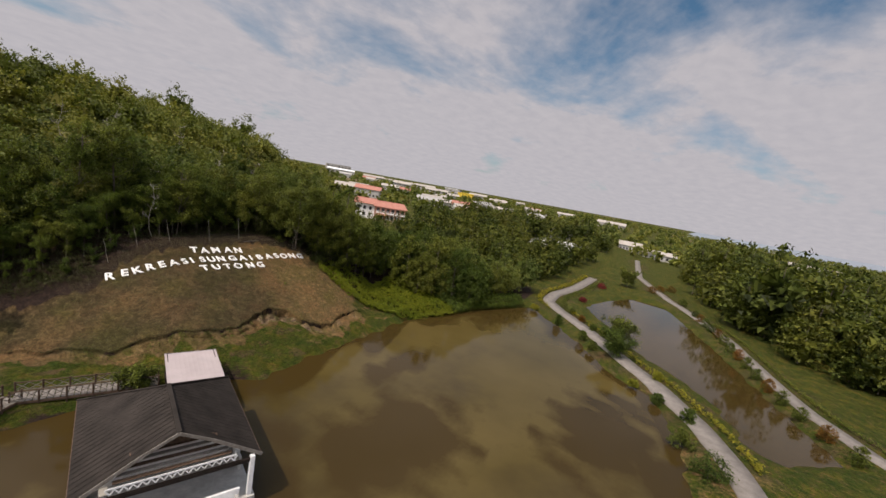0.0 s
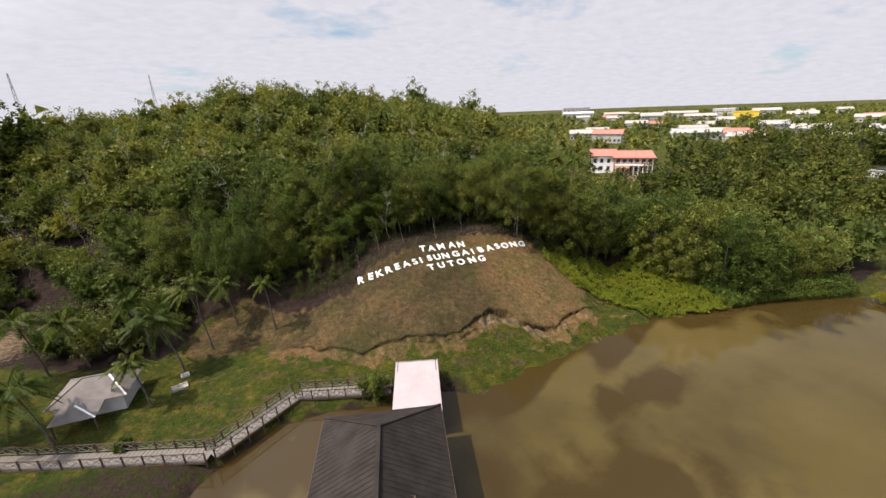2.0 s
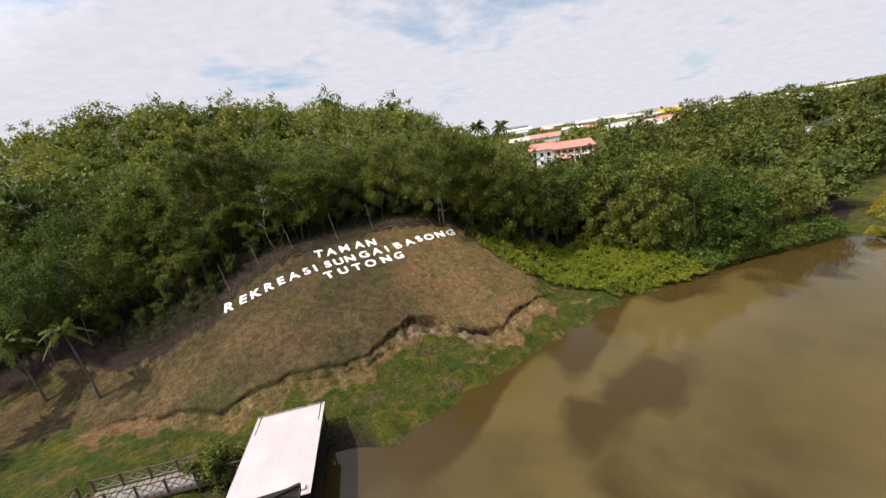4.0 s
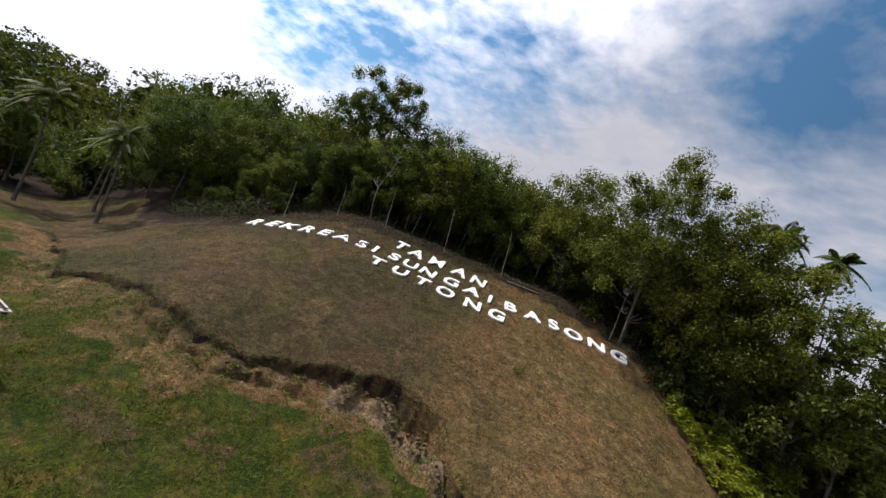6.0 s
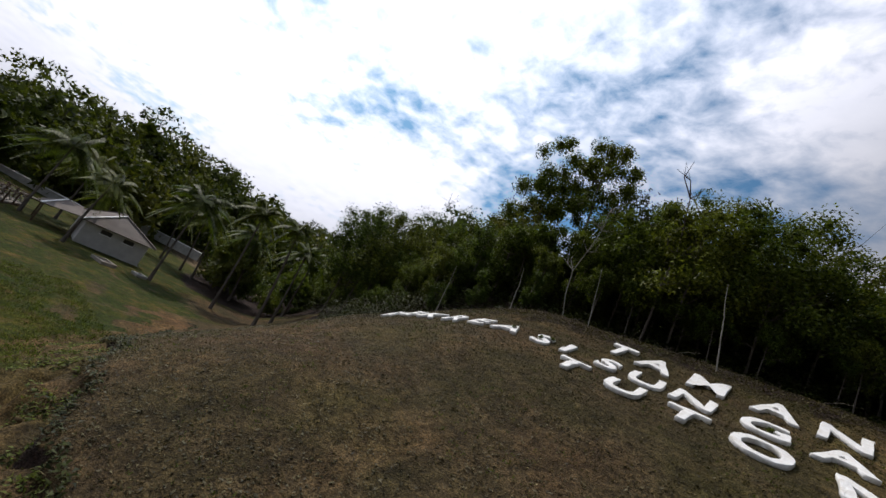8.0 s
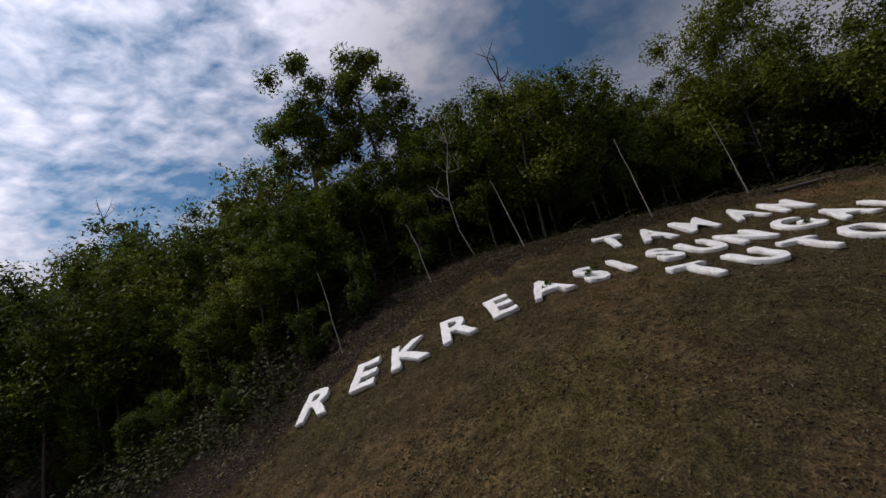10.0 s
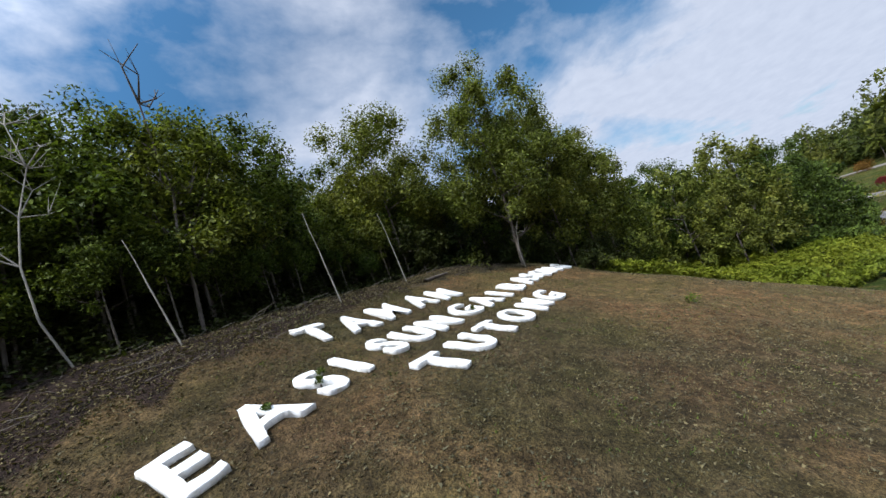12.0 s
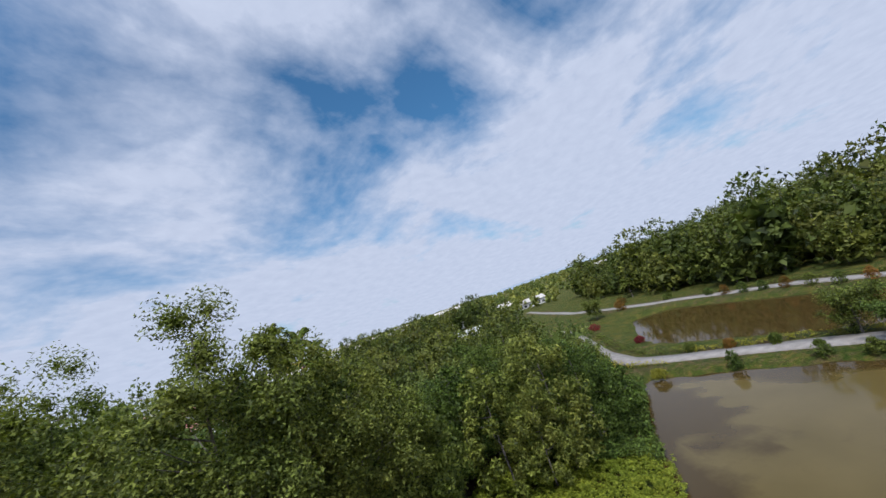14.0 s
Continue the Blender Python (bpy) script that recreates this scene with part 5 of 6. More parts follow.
def bare_tree(x, y, h, seed, bark, label, thick=1.0, bend=0.05):
    rng = np.random.default_rng(seed)
    P = [np.zeros(3)]
    for k in range(5):
        P.append(P[-1] + (rng.normal(0, bend * h), rng.normal(0, bend * h), h / 5))
    arr = [tube(P, np.linspace(0.0050 * h, 0.0018 * h, 6) * thick, 5)]
    for k in range(16):
        i = rng.integers(2, 6)
        a, L = rng.uniform(0, 6.28), h * rng.uniform(0.06, 0.15)
        d = np.array([math.cos(a), math.sin(a), rng.uniform(0.4, 1.3)])
        m = P[i] + d * L * 0.5 + rng.normal(0, 0.03 * h, 3)
        e = P[i] + d * L
        arr.append(tube([P[i], m, e], np.array([0.0028, 0.0018, 0.0008]) * h * thick, 4))
        for _ in range(2):
            arr.append(tube([m, m + rng.normal(0, 0.5, 3) * L * 0.5 + (0, 0, L * 0.4)], [0.002 * h, 0.0008 * h], 3))
    t = thing("dead_tree", pose(x, y, float(land(x, y)) - 0.1), label, "dead tree", "dead trees among the woods")
    quads_mesh("trunk", *join(arr), bark, t)


for n, (x, y, h) in enumerate([(-0.6, 6.9, 8.4), (-4.2, 5.9, 6.8), (16.0, 1.6, 5.6), (22.5, 1.8, 10.5), (-2, 14, 8), (-12, 16, 9), (12, 22, 9), (-30, 30, 10), (-45, 42, 10), (-50, 30, 10), (-20, 48, 11), (2, 42, 10), (12, 36, 10), (-8, 31, 10), (17, 19, 9), (-26, 21, 9.5), (-60, 34, 10), (-38, 56, 11), (-14, 62, 11)]):
    bare_tree(x, y, h, 500 + n, M_BARK if n in (0, 3) else M_BARKPALE, "dead tree with bare dark branches" if n in (0, 3) else "dead tree with bare pale branches", *((1.8, 0.014) if n == 0 else (1.0, 0.05)))

# thin pale leaning stems in front of the dark woods
def stem(x, y, h, lx, ly, seed):
    rng = np.random.default_rng(seed)
    u = np.linspace(0, 1, 6)
    p = np.c_[lx * u + rng.normal(0, 0.04, 6) * u, ly * u, h * u]
    o = quads_mesh("sapling_stem", *tube(p, np.linspace(0.030, 0.012, 6), 5), M_BARKPALE, smooth=True)
    o.location = (x, y, float(land(x, y)) - 0.05)
    tagged(o, "thin pale leaning sapling stem at the wood's edge", "sapling", "sapling stems at the wood's edge")


for n, (x, y, h, lx, ly) in enumerate([(2.85, 4.1, 3.6, -0.45, -0.1), (7.7, 4.5, 3.6, -0.45, -0.1), (-9.9, 3.2, 3.0, -0.4, 0.4), (-2.4, 4.7, 3.2, -0.5, 0.3), (-6.4, 4.4, 2.6, -0.4, 0.3)]):
    stem(x, y, h, lx, ly, 600 + n)
lg = quads_mesh("fallen_log", *tube([(0, 0, 0), (1.2, 0.25, 0.06), (2.6, 0.2, 0.1)], [0.09, 0.08, 0.05], 7), M_BARK, smooth=True)
lg.location = (8.2, 3.8, float(land(8.2, 3.8)) + 0.08)
tagged(lg, "dark fallen log on the ground above the letters", "log")


# ---- low planting ----
def leaf_patch(name, rng, x, y, lift, size, count, mat, label, category, spread=0.28, kind="stuff"):
    z = np.maximum(land(x, y), 0.02) + lift
    c = np.c_[x, y, z]
    v, f = leaves(rng, c, spread, count, size, flat=1.4)
    o = quads_mesh(name, v, f, mat)
    return tagged(o, label, category, kind=kind)


CREEP = [(19.0, -2.6), (19.0, -5.5), (20.5, -9), (24.0, -12.4), (27.2, -17.6), (36, -19.8), (46, -22), (60, -27), (64, -24), (46, -14), (44.5, -8.5), (40, -4.6), (36, -3.6), (32, -3.6), (28, -3.2), (24, -2.2), (20, -1.0)]
rc = np.random.default_rng(21)
cx, cy = rc.uniform(17, 66, 30000), rc.uniform(-29, 2, 30000)
k = (poly_dist(cx, cy, CREEP) < 0.4 + 0.5 * waves(cx, cy, 3, 31)) & (cx - 0.3 * cy < 47 + 4 * waves(cx, cy, 5, 32))
cx, cy = cx[k], cy[k]
mound = 0.45 + 0.4 * waves(cx, cy, 4, 33) + 0.3 * waves(cx, cy, 1.7, 34)
leaf_patch("creeper", rc, cx, cy, np.clip(mound, 0.08, 1.4), 0.13, 110000, M_CREEPER, "bright green creeping plants smothering the pond bank", "creeper")
cx, cy = rc.uniform(17, 70, 30000), rc.uniform(-31, 2, 30000)
k = (poly_dist(cx, cy, CREEP) < 0.2) & (cx - 0.3 * cy > 45)
leaf_patch("shore_scrub", rc, cx[k], cy[k], 0.6 + 0.6 * rc.random(k.sum()), 0.17, 26000, M_LEAF, "dark leafy scrub along the shore", "scrub", 0.4)
# undergrowth inside the wood's edge; the crowns' shade is painted into its leaf colour
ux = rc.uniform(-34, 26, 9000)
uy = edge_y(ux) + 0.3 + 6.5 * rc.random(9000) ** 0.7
leaf_patch("undergrowth", rc, ux, uy, rc.uniform(0.1, 2.3, 9000) * np.clip((uy - edge_y(ux) - 1.0) / 3.0, 0.04, 1), 0.10, 80000, M_LEAF_SHADED, "leafy undergrowth below the trees with shade painted into its colour", "undergrowth", 0.35)
# shrubs at the margin, with the same painted-in shade
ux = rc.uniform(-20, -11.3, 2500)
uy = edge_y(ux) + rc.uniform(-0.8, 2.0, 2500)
leaf_patch("wood_margin", rc, ux, uy, rc.uniform(0.1, 1.0, 2500) * np.clip(1.2 + 1.5 * waves(ux, uy, 1.6, 36), 0.3, 1.5), 0.075, 5000, M_LEAF_SHADED, "leafy shrubs spilling down at the slope's edge", "scrub", 0.4)


def shrub(x, y, h, r, mat, label, category, group, seed, count=2400, size=0.10):
    rng = np.random.default_rng(seed)
    t = rng.random(90)
    a = rng.uniform(0, 6.28, 90)
    rr = r * np.sqrt(np.clip(1 - (2 * t - 0.75) ** 2 / 1.6, 0.05, 1)) * np.sqrt(rng.random(90))
    c = np.c_[rr * np.cos(a), rr * np.sin(a), 0.12 + t * h * 0.9]
    v, f = leaves(rng, c, r * 0.3, count, size, flat=0.6)
    e = thing("shrub", pose(x, y, max(float(land(x, y)), 0.25), 0, 0, seed * 37 % 360), label, category, group)
    quads_mesh("foliage", v, f, mat, e)
    quads_mesh("stem", *tube([(0, 0, -0.15), (0, 0, h * 0.6)], [0.05, 0.02], 5), M_BARK, e)


for k in range(15):
    u = k / 14
    x, y = 104 - 65.5 * u, np.interp(104 - 65.5 * u, [38.5, 49.5, 65, 83.4, 104], [-80.0, -75.2, -71.2, -66.9, -61.6])
    shrub(x, y, 2.1 + 0.2 * (k % 3), 1.05, M_RUST if k % 3 == 1 else M_LEAF, "clipped conical shrub beside the bank path", "shrub", "shrubs along the bank path", 700 + k)
for k, (x, y, h, r, m, lab) in enumerate([
        (24.5, -61.6, 1.9, 1.5, M_LEAF, "round green bush on the causeway"), (19.2, -64.2, 2.6, 2.0, M_LEAF, "tall leafy bush on the causeway"), (36.8, -54.6, 1.0, 0.8, M_YELLOW, "low yellow bush at the water's edge"),
        (60.6, -29.6, 1.2, 1.1, M_YELLOW, "low yellow bush at the water's edge"), (55.3, -37.0, 2.2, 0.9, M_LEAF, "young leafy shrub by the path"), (49.8, -43.5, 2.0, 0.9, M_LEAF, "young leafy shrub by the path"),
        (31, -62, 1.8, 1.0, M_LEAF, "young leafy shrub by the path"), (110, -34.5, 1.6, 1.6, M_RED, "red flowering bush on the lawn"), (82, -35.5, 1.2, 1.0, M_RED, "red flowering bush on the lawn"), (135, -50, 2.2, 1.8, M_RUST, "rust-coloured bush on the lawn"), (142, -53, 2.4, 2.0, M_RUST, "rust-coloured bush on the lawn"),
        (128, -48, 2.2, 1.8, M_RUST, "rust-coloured bush on the lawn"), (118, -58, 2.0, 1.5, M_LEAF, "round green bush on the lawn"), (66, -37, 1.3, 0.8, M_LEAF, "young leafy shrub by the path"), (46.5, -46.2, 1.6, 0.9, M_LEAF, "young leafy shrub by the path"), (57.2, -43.8, 1.5, 0.8, M_LEAF, "young leafy shrub by the path"), (61.5, -40.4, 1.4, 0.8, M_RUST, "rust-tinged young shrub by the path"), (34.2, -58.2, 1.3, 0.9, M_LEAF, "young leafy shrub by the path"), (41.6, -57.4, 1.5, 0.8, M_YELLOW, "yellow-leaved shrub by the path"), (-36.5, -13.5, 1.1, 0.8, M_LEAF, "small bush beside the boardwalk"),
        (9.6, -6.3, 0.3, 0.28, M_CREEPER, "small green weed tuft on the dry slope")]):
    shrub(x, y, h, r, m, lab, "bush", "", 730 + k, 2600 if h > 0.5 else 150, 0.11 if h > 0.5 else 0.055)


def hedge(name, pts, off, width, height, mat, label, seed):
    rng = np.random.default_rng(seed)
    P = np.array(pts, float)
    s = np.r_[0, np.cumsum(np.hypot(*np.diff(P, axis=0).T))]
    n = int(s[-1] * 9)
    u = rng.uniform(0, s[-1], n)
    x, y = np.interp(u, s, P[:, 0]), np.interp(u, s, P[:, 1])
    dx, dy = np.interp(u, s, np.gradient(P[:, 0], s)), np.interp(u, s, np.gradient(P[:, 1], s))
    L = np.hypot(dx, dy)
    o = off + rng.uniform(-0.5, 0.5, n) * width
    leaf_patch(name, rng, x - dy / L * o, y + dx / L * o, rng.uniform(0.1, height, n), 0.13, n * 12, mat, label, "hedge", 0.3)


hedge("hedge_yellow", PATH_A[4:11], 2.9, 1.0, 0.7, M_YELLOW, "low yellow-green hedge along the causeway path", 41)
hedge("hedge_yellow", PATH_A[0:5], -2.6, 1.4, 0.9, M_YELLOW, "low yellow-green hedge along the causeway path", 42)
hedge("hedge_green", PATH_A[0:5], 3.4, 1.6, 0.9, M_LEAF, "low green hedge beside the lawn path", 43)
hedge("hedge_green", PATH_B[3:8], 3.2, 0.8, 0.6, M_LEAF, "low green hedge along the bank", 44)

# dry grass on the slope and turf on the lawn
rg = np.random.default_rng(33)
def grass(name, n, x0, x1, y0, y1, test, h, mat, label, blades=6, spread=0.05, wide=0.012):
    """Tufts of a few bent blades each."""
    x, y = rg.uniform(x0, x1, n), rg.uniform(y0, y1, n)
    k = test(x, y)
    x, y = np.repeat(x[k], blades), np.repeat(y[k], blades)
    n = len(x)
    hs = np.repeat(rg.uniform(0.45, 1.5, n // blades), blades) * h
    x, y = x + rg.normal(0, spread, n), y + rg.normal(0, spread, n)
    a = rg.uniform(0, 6.28, n)
    hh = hs * rg.uniform(0.5, 1.2, n)
    w = wide * rg.uniform(0.5, 1.5, n)
    b = np.c_[x, y, land(x, y) - 0.012]
    q = np.c_[np.cos(a) * w, np.sin(a) * w, 0 * w]
    ln = rg.normal(0, 0.8, (n, 2)) * hh[:, None]
    v = np.stack([b - q, b + q, b + np.c_[ln, hh]], 1).reshape(-1, 3)
    o = quads_mesh(name, v, np.arange(3 * n).reshape(-1, 3), mat)
    tagged(o, label, "grass", kind="stuff")


slope = lambda x, y: (y > crack_y(x)) & (y < edge_y(x) - 0.3)
grass("dry_grass", 46000, -15, 20, -14, 5, lambda x, y: slope(x, y) & (waves(x, y, 1.3, 55) > -0.5), 0.038, M_DEADLEAF, "short dry brown grass on the slope", 5, 0.045, 0.010)
grass("green_grass", 9000, -15, 20, -14, 5, lambda x, y: slope(x, y) & (waves(x, y, 5, 51) + 0.6 * waves(x, y, 1.5, 52) > 0.25), 0.05, M_LEAF, "sparse green grass among the dry turf", 6, 0.05)
# weeds over the scarp, in the leaf colour that has shade painted in
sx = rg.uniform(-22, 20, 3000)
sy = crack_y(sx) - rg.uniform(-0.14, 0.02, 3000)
leaf_patch("scarp_weeds", rg, sx, sy, 0.02, 0.05, 5000, M_LEAF_SHADED, "dark weeds hanging over the scarp", "weeds", 0.16)
sx = rg.uniform(-16, 9, 9000)
sy = crack_y(sx) - rg.uniform(0.02, 1.3, 9000)
k = waves(sx, sy, 1.7, 62) + 0.5 * waves(sx, sy, 0.6, 63) > 0.25
leaf_patch("slump_weeds", rg, sx[k], sy[k], 0.02, 0.045, 9000, M_LEAF, "low dull green weeds on the slumped ground", "weeds", 0.12)
grass("lawn_grass", 24000, -24, 18, -20, -8, lambda x, y: (y < crack_y(x) - 1.5) & (land(x, y) > 0.15) & (waves(x, y, 4, 56) > -0.6), 0.10, M_LEAF, "rough green grass below the slope", 6, 0.08, 0.014)
grass("straw", 3600, -22, 18, -18, -4, lambda x, y: (y < crack_y(x)) & (y > crack_y(x) - 1.9 - waves(x, y, 3, 57)), 0.07, M_DEADLEAF, "pale dry straw below the scarp", 6, 0.08, 0.016)


# lumps of broken soil below the scarp
def clods():
    rc = np.random.default_rng(91)
    base = np.array([(1, 0, 0), (0.3, 0.95, 0), (-0.8, 0.6, 0), (-0.8, -0.6, 0), (0.3, -0.95, 0), (0.2, 0.1, 0.8), (-0.1, 0, -0.6)])
    tri = np.array([(i, (i + 1) % 5, 5) for i in range(5)] + [((i + 1) % 5, i, 6) for i in range(5)])
    arr = []
    for k in range(800):
        x = rc.normal(5.4, 1.9) if k % 6 else rc.uniform(-18, 12)
        y = float(crack_y(np.float64(x))) - abs(rc.normal(0.15, 0.8))
        s = 0.02 + 0.13 * rc.random() ** 5
        a = rc.uniform(0, 6.28)
        v = base * rc.uniform(0.7, 1.3, (7, 1)) * s * (1, rc.uniform(0.6, 1), rc.uniform(0.5, 0.9))
        v = v @ np.array([[math.cos(a), math.sin(a), 0], [-math.sin(a), math.cos(a), 0], [0, 0, 1]])
        arr.append((v + (x, y, float(land(x, y)) + s * 0.2), tri))
    o = quads_mesh("soil_clods", *join(arr), M_CLOD)
    tagged(o, "crumbled lumps of tan and brown soil below the scarp", "soil", kind="stuff")


clods()


# twigs and fallen leaves along the wood's edge
def twigs():
    rt = np.random.default_rng(77)
    arr = []
    for k in range(220):
        x = rt.uniform(-14, 19)
        y = float(edge_y(x)) - rt.uniform(-1.0, 2.4)
        L, a, b = rt.uniform(0.3, 1.3), rt.uniform(0, 6.28), rt.uniform(-0.1, 0.5)
        z = float(land(x, y)) + 0.03
        d = np.array([math.cos(a), math.sin(a), b * rt.random()])
        p0 = np.array([x, y, z])
        p1 = p0 + d * L * 0.5 + rt.normal(0, 0.05, 3)
        p2 = p0 + d * L
        for p in (p1, p2):
            p[2] = max(p[2], float(land(p[0], p[1])) + 0.02)
        arr.append(tube([p0, p1, p2], [0.012, 0.009, 0.004], 3))
    o = quads_mesh("twigs", *join(arr), M_BARK)
    tagged(o, "dead twigs and thin branches strewn along the wood's edge", "twigs", kind="stuff")
    n = 26000
    x = rt.uniform(-14, 19.5, n)
    y = edge_y(x) + rt.normal(-0.9, 0.9, n)
    fx, fy = rt.uniform(-14, 20, 60000), rt.uniform(-14, 5, 60000)
    k = slope(fx, fy) & (rt.random(60000) < 0.45 + 0.35 * waves(fx, fy, 3.5, 61) + 0.25 * sstep(0, 6, fx))
    leaf_patch("fallen_leaves", rt, fx[k], fy[k], 0.012, 0.038, int(k.sum()), M_DEADLEAF, "small dry fallen leaves strewn over the slope", "fallen leaves", 0.02)
    leaf_patch("leaf_litter", rt, x, y, 0.015, 0.045, n, M_DEADLEAF, "brown fallen leaves under the wood's edge", "leaf litter", 0.03)


twigs()
fx_, fy_ = np.random.default_rng(88).uniform((-15, -14), (20, 4.5), (60000, 2)).T
ok_ = slope(fx_, fy_) & (waves(fx_, fy_, 3.5, 58) + 0.5 * waves(fx_, fy_, 0.9, 59) > -0.35)
leaf_patch("turf_scraps", np.random.default_rng(89), fx_[ok_], fy_[ok_], 0.02, 0.036, 48000, M_SCRAP, "dry leaf scraps and clods scattered over the mown slope", "leaf litter", 0.02)
# grass tufts that grow through the letters
for n, (x, y) in enumerate([(-3.55, 0.2), (-2.35, 0.15), (-2.0, 0.45), (4.6, 0.0)]):
    shrub(x, y, 0.13, 0.10, M_LEAF, "small grass tuft growing through a letter", "grass tuft", "tufts among the letters", 770 + n, 120, 0.04)

# ---- houses and the plain beyond ----
def window(parent, x, y, z, w, h, side):
    """A window on a wall that faces -y (side 0) or +x (side 1) of the house."""
    if side == 0:
        p = box("window", x - w / 2, x + w / 2, y - 0.03, y + 0.02, z, z + h, M_DARK, parent, 0.0)
        box("sill", x - w / 2 - 0.1, x + w / 2 + 0.1, y - 0.12, y - 0.03, z - 0.1, z, M_WHITE, p, 0.0)
    else:
        p = box("window", x - 0.02, x + 0.03, y - w / 2, y + w / 2, z, z + h, M_DARK, parent, 0.0)
        box("sill", x + 0.03, x + 0.12, y - w / 2 - 0.1, y + w / 2 + 0.1, z - 0.1, z, M_WHITE, p, 0.0)


def gable_roof(parent, x0, x1, y0, y1, e, r, mat, over=0.8, hip=0.0):
    x0, x1, y0, y1 = x0 - over, x1 + over, y0 - over, y1 + over
    ym = (y0 + y1) / 2
    c = [(x0, y0, e), (x1, y0, e), (x1, y1, e), (x0, y1, e), (x0 + hip, ym, r), (x1 - hip, ym, r)]
    for f in ((0, 1, 5, 4), (2, 3, 4, 5)) + (((1, 2, 5), (3, 0, 4)) if hip else ()):
        prism("roof_slope", [c[i] for i in f], [tuple(range(len(f)))], 0.15, mat, parent)
    if not hip:
        for x, s in ((x0 + over, 1), (x1 - over, -1)):
            prism("gable", [(x, y0 + over, e), (x, y1 - over, e), (x, ym, r - 0.15)], [(0, 1, 2)], 0.2, M_WHITE, parent)
    beam("ridge_cap", (c[4][0], ym, r + 0.08), (c[5][0], ym, r + 0.08), 0.4, 0.14, mat, parent)


def red_house():
    t = thing("house", pose(106.0, 58.5, 6.0, 0, 0, -44) @ Matrix.Scale(0.85, 4), "large two-storey white house with a red tiled roof", "house")
    box("wall", -7, 8.5, -4.5, 4.5, -1.5, 6.0, M_TERRA, t, 0.0)
    gable_roof(t, -7, 8.5, -4.5, 4.5, 6.0, 8.6, M_TILE, 1.0, 1.6)
    box("wall", -16.5, -7.05, -2.0, 6.5, -1.5, 6.3, M_WHITE, t, 0.0)
    gable_roof(t, -16.5, -7.05, -2.0, 6.5, 6.4, 9.0, M_TILE, 1.0)
    box("balcony", -6.5, 8.3, -6.6, -4.5, 2.8, 3.05, M_WHITE, t, 0.0)
    for k in range(9):
        x = -6.3 + k * 1.8
        box("balcony_post", x - 0.12, x + 0.12, -6.5, -6.26, -1.5, 2.8, M_WHITE, t, 0.0)
        box("balcony_rail_post", x - 0.06, x + 0.06, -6.5, -6.38, 3.05, 4.0, M_WHITE, t, 0.0)
    beam("balcony_rail", (-6.5, -6.45, 4.0), (8.3, -6.45, 4.0), 0.12, 0.12, M_WHITE, t, 0)
    for k in range(6):
        window(t, -5.4 + k * 2.5, -4.5, 3.4, 1.5, 1.9, 0)
        window(t, -5.4 + k * 2.5, -4.5, 0.0, 1.5, 1.9, 0)
    for k in range(3):
        window(t, -15 + k * 2.9, -2.0, 3.4, 1.3, 1.7, 0)
        window(t, -15 + k * 2.9, -2.0, 0.2, 1.3, 1.7, 0)
        window(t, 8.5, -3 + k * 2.8, 3.4, 1.2, 1.6, 1)
    prism("porch_roof", [(-6.5, -9.5, 2.2), (-1.0, -9.5, 2.2), (-1.0, -6.7, 2.9), (-6.5, -6.7, 2.9)], [(0, 1, 2, 3)], 0.15, M_TILE, t)


red_house()


def building(x, y, l, w, h, turn, wall, roof, label, rise=2.0, hip=0.0, rows=1, bays=6):
    t = thing("building", pose(x, y, float(land(x, y)) - 0.3, 0, 0, turn), label, "building", "far buildings on the plain")
    box("wall", -l / 2, l / 2, -w / 2, w / 2, 0, h, M_FARWALL if wall == M_WHITE else wall, t, 0.0)
    if rise > 0.4:
        gable_roof(t, -l / 2, l / 2, -w / 2, w / 2, h, h + rise, roof, 0.8, hip)
    else:
        box("flat_roof", -l / 2 - 0.5, l / 2 + 0.5, -w / 2 - 0.5, w / 2 + 0.5, h, h + 0.5, roof, t, 0.0)
    for r in range(rows):
        for k in range(bays):
            window(t, -l / 2 + l * (k + 0.5) / bays, -w / 2, 1.0 + r * 3.2, l / bays * 0.55, 1.5, 0)


rb = random.Random(5)
def polar(az, d):
    return -25 + d * math.sin(radians(az)), -55 + d * math.cos(radians(az))


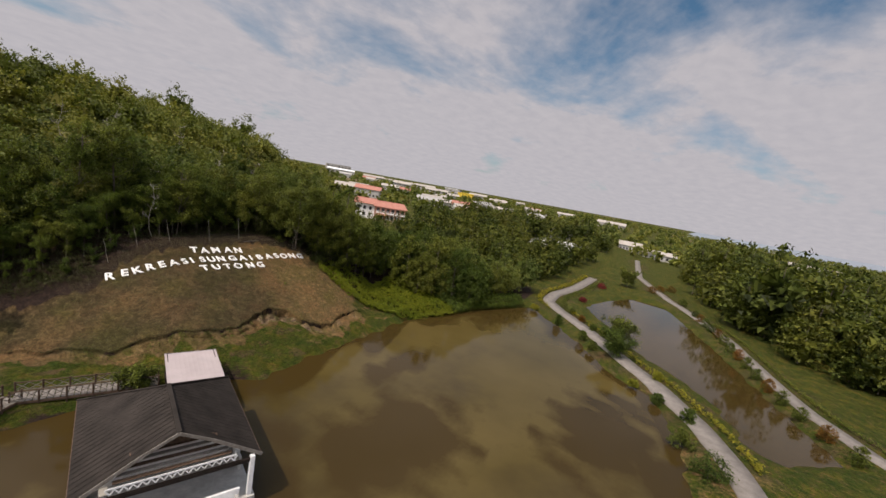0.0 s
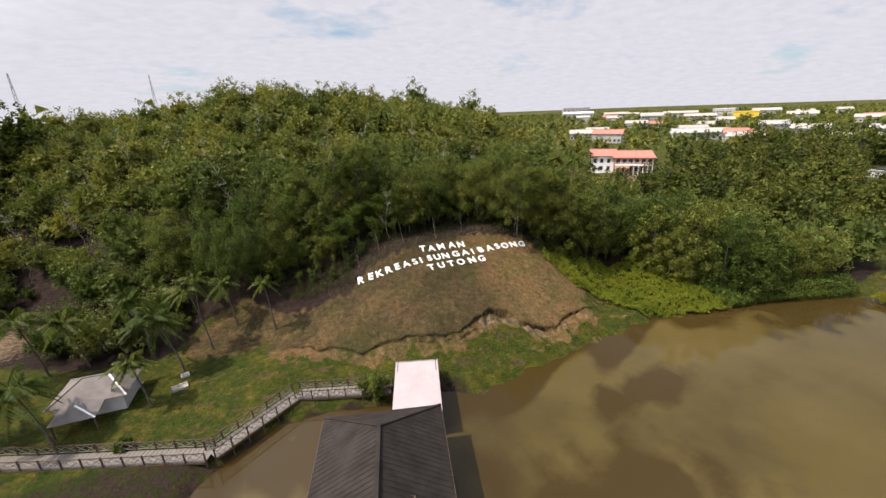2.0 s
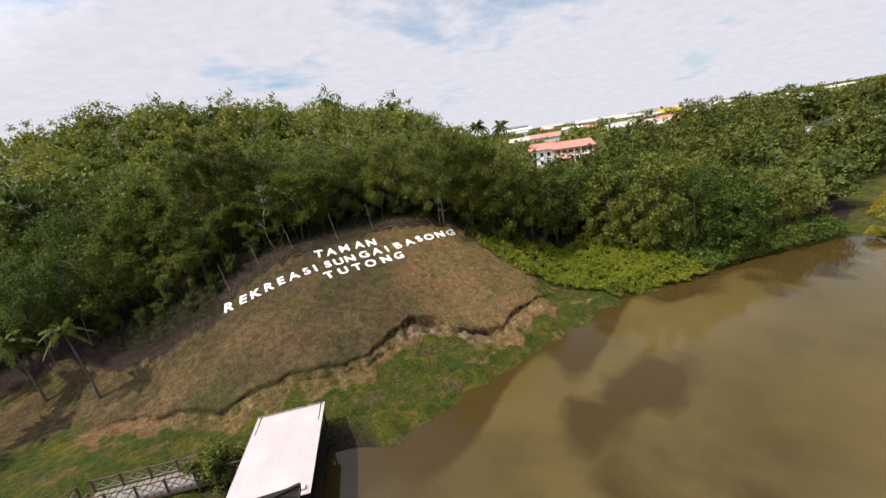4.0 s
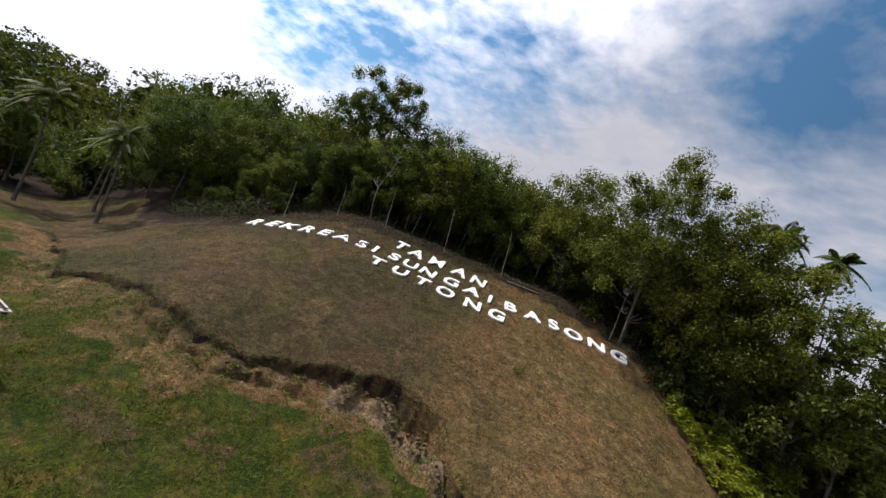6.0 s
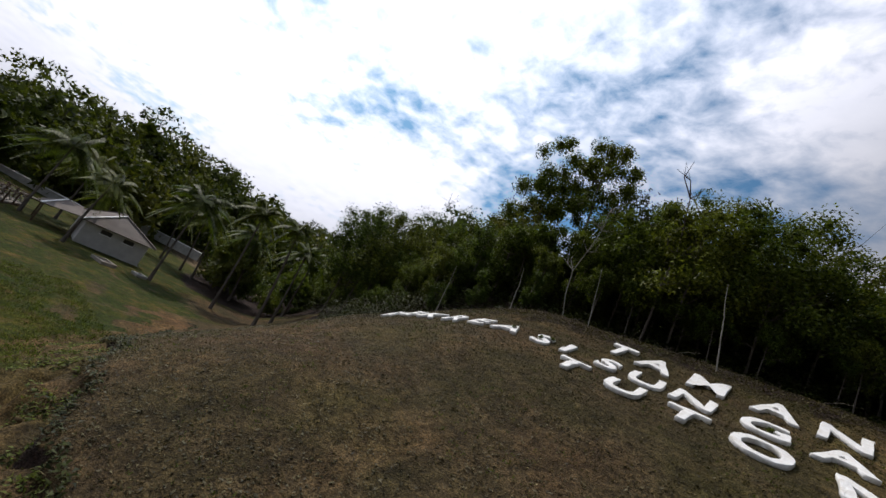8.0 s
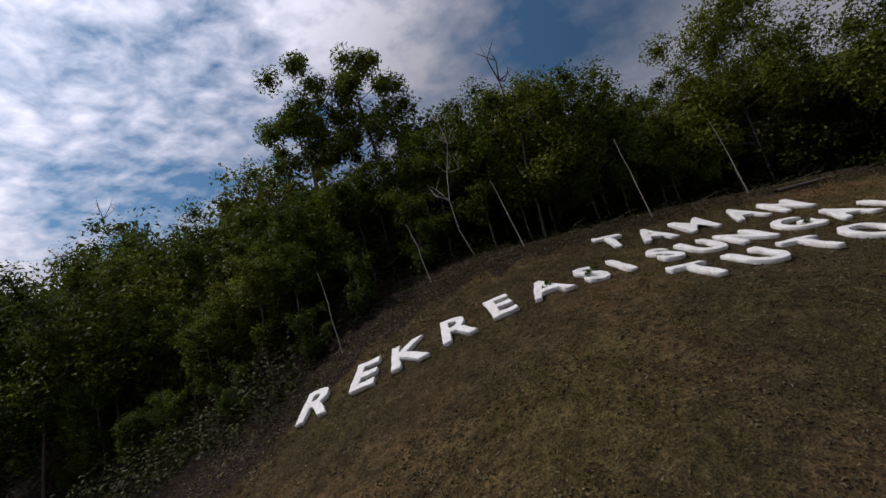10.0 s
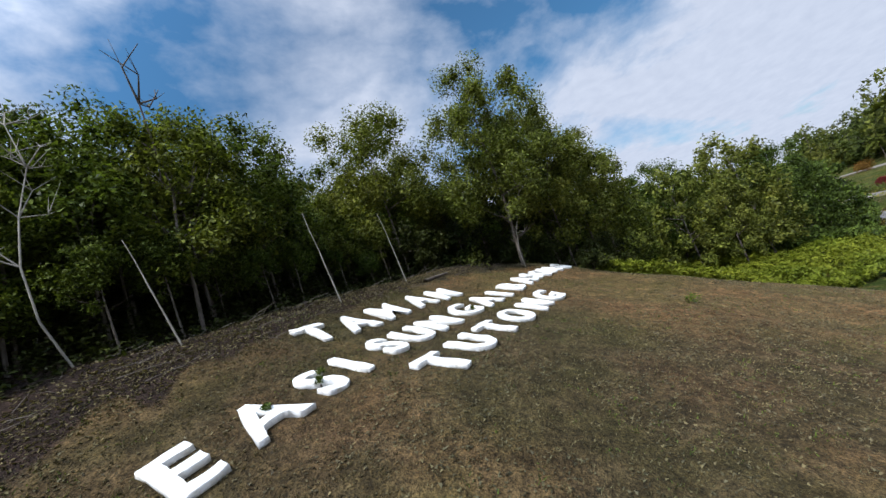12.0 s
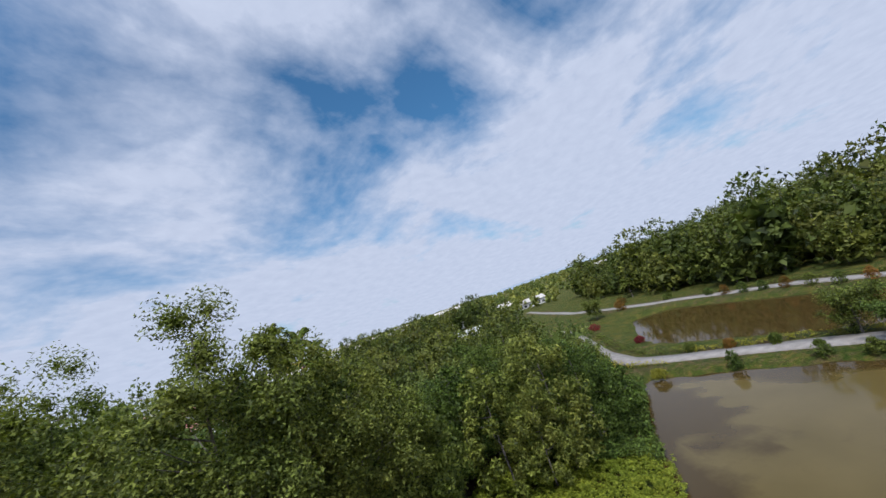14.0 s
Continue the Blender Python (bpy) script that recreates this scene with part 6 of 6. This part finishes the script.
for az, d, l, w, h, wall, roof, lab, rise, rows in [
        (42.0, 900, 56, 26, 9, M_WHITE, M_WHITE, "long white hall with a pale roof far off", 3, 2), (41.6, 1250, 70, 40, 19, M_WHITE, M_WHITE, "large white block on the horizon", 0, 5),
        (46.5, 820, 40, 16, 7, M_WHITE, M_TAN, "long pale building with a tan roof", 3, 2), (50.5, 640, 26, 16, 7, M_WHITE, M_TAN, "pale building with a tan pitched roof", 4, 2), (53.5, 760, 46, 18, 7, M_WHITE, M_TAN, "long pale building with a tan roof", 3, 2),
        (55.5, 620, 34, 14, 6, M_WHITE, M_TAN, "pale building with a tan pitched roof", 3, 2), (57.9, 700, 26, 20, 12, M_WHITE, M_WHITE, "white flat-roofed block among the trees", 0, 3), (59.8, 640, 26, 20, 9, M_YWALL, M_YWALL, "bright yellow warehouse with a flat roof", 0, 1),
        (61.5, 760, 32, 18, 8, M_WHITE, M_TAN, "pale building with a tan pitched roof", 3, 2), (64.5, 620, 26, 14, 6, M_WHITE, M_TAN, "pale building with a tan pitched roof", 3, 1), (56.5, 330, 24, 12, 5, M_WHITE, M_TAN, "low pale house among the trees", 2.5, 1),
        (68.5, 300, 26, 14, 4, M_WHITE, M_TAN, "low pale house among the trees", 2.5, 1), (69.5, 540, 20, 12, 5, M_WHITE, M_TAN, "low pale house among the trees", 2.5, 1), (74, 620, 24, 12, 5, M_WHITE, M_TAN, "low pale house among the trees", 2.5, 1),
        (42.8, 330, 16, 10, 5, M_WHITE, M_TAN, "low pale house among the trees", 2.5, 1), (44.6, 360, 16, 10, 5, M_WHITE, M_TAN, "low pale house among the trees", 2.5, 1), (46.0, 300, 18, 10, 6, M_WHITE, M_TILE, "low house with a red-brown roof", 2.5, 1),
        (49.0, 480, 20, 10, 5, M_WHITE, M_TAN, "low pale house among the trees", 2.5, 1), (80, 560, 34, 14, 6, M_WHITE, M_TAN, "long pale building with a tan roof", 3, 1), (83.0, 300, 14, 8, 4, M_WHITE, M_TAN, "low pale building by the park gate", 2.5, 1),
        (86.3, 300, 22, 10, 4, M_WHITE, M_TAN, "long pale shelter by the park gate", 2, 1), (101, 520, 40, 14, 6, M_WHITE, M_TAN, "low pale building beyond the woods", 2.5, 1), (73, 240, 20, 8, 3.5, M_CONC, M_TAN, "long low shelter by the car park", 1.5, 1)]:
    x, y = polar(az, d)
    building(x, y, l, w, h, -az + rb.uniform(-12, 12), wall, roof, lab, rise, 0.0, rows, 7)

for k in range(18):
    x, y = polar(rb.uniform(42, 72), rb.uniform(290, 820))
    building(x, y, rb.uniform(12, 20), rb.uniform(8, 11), rb.uniform(4, 6.5), rb.uniform(-60, -30), M_WHITE, (M_TAN, M_TAN, M_FARWALL, M_TILE)[k % 4], ("small pale house with a tan roof among the trees", "small pale house with a tan roof among the trees", "small pale-roofed house among the trees", "small house with a red-brown roof among the trees")[k % 4], 2.6, 0.0, 1, 4)

# car park with parked cars
cpx, cpy = 172.0, 1.0
cp = thing("car_park", pose(cpx, cpy, 0), "grey asphalt car park among the trees", "car park", kind="structure")
cp.location.z = float(land(cpx, cpy)) + 0.9
box("asphalt", -20, 20, -11, 11, -1.5, 0.05, M_CONC, cp, 0.0)


def car(x, y, z, turn, mat, label):
    t = thing("car", pose(x, y, z, 0, 0, turn), label, "car", "cars in the car park")
    bm = bmesh.new()
    add_box(bm, -2.1, 2.1, -0.85, 0.85, 0.3, 0.85, 0.12)
    part("body", bm, mat, t)
    bm = bmesh.new()
    add_box(bm, -1.3, 1.0, -0.75, 0.75, 0.85, 1.4, 0.2)
    part("cabin", bm, M_DARK, t)
    for sx in (-1.3, 1.3):
        for sy in (-0.8, 0.8):
            v, f = tube([(sx, sy - 0.1, 0.32), (sx, sy + 0.1, 0.32)], [0.32, 0.32], 10)
            quads_mesh("wheel", v, f, M_DARK, t)


for k in range(7):
    car(cpx - 14 + k * 4.4, cpy + 7, cp.location.z + 0.05, 90 + rb.uniform(-4, 4), M_WHITE if k % 3 else M_STEEL, "small parked car in white or silver")


def mast(az, d, h):
    x, y = polar(az, d)
    t = thing("radio_mast", pose(x, y, float(land(x, y))), "tall slender steel lattice mast", "mast", "radio masts behind the hill")
    w = 2.0
    for sx, sy in ((-1, -1), (1, -1), (1, 1), (-1, 1)):
        beam("leg", (sx * w, sy * w, 0), (sx * 0.3, sy * 0.3, h), 0.22, 0.22, M_STEEL, t, 0)
    for k in range(10):
        u = (k + 0.5) / 10
        r = w + (0.3 - w) * u
        beam("brace", (-r, -r, h * u), (r, -r, h * (u + 0.06)), 0.16, 0.16, M_STEEL, t, 0)
        beam("brace", (-r, r, h * (u + 0.05)), (r, r, h * u), 0.16, 0.16, M_STEEL, t, 0)


mast(-23.4, 520, 56)
mast(-20.4, 560, 60)
mast(-9.5, 620, 66)
# wall and drain behind the hut
for x, y, l, turn, lab in ((-74, 4, 26, 38, "low pale concrete retaining wall"), (-66, -6, 22, 38, "low pale concrete drain wall")):
    w = thing("retaining_wall", pose(x, y, float(land(x, y)), 0, 0, turn), lab, "wall", kind="structure")
    box("wall", -l / 2, l / 2, -0.15, 0.15, -0.4, 0.9, M_CONC, w, 0.02)
    box("coping", -l / 2, l / 2, -0.22, 0.22, 0.9, 1.02, M_WHITE, w, 0.02)
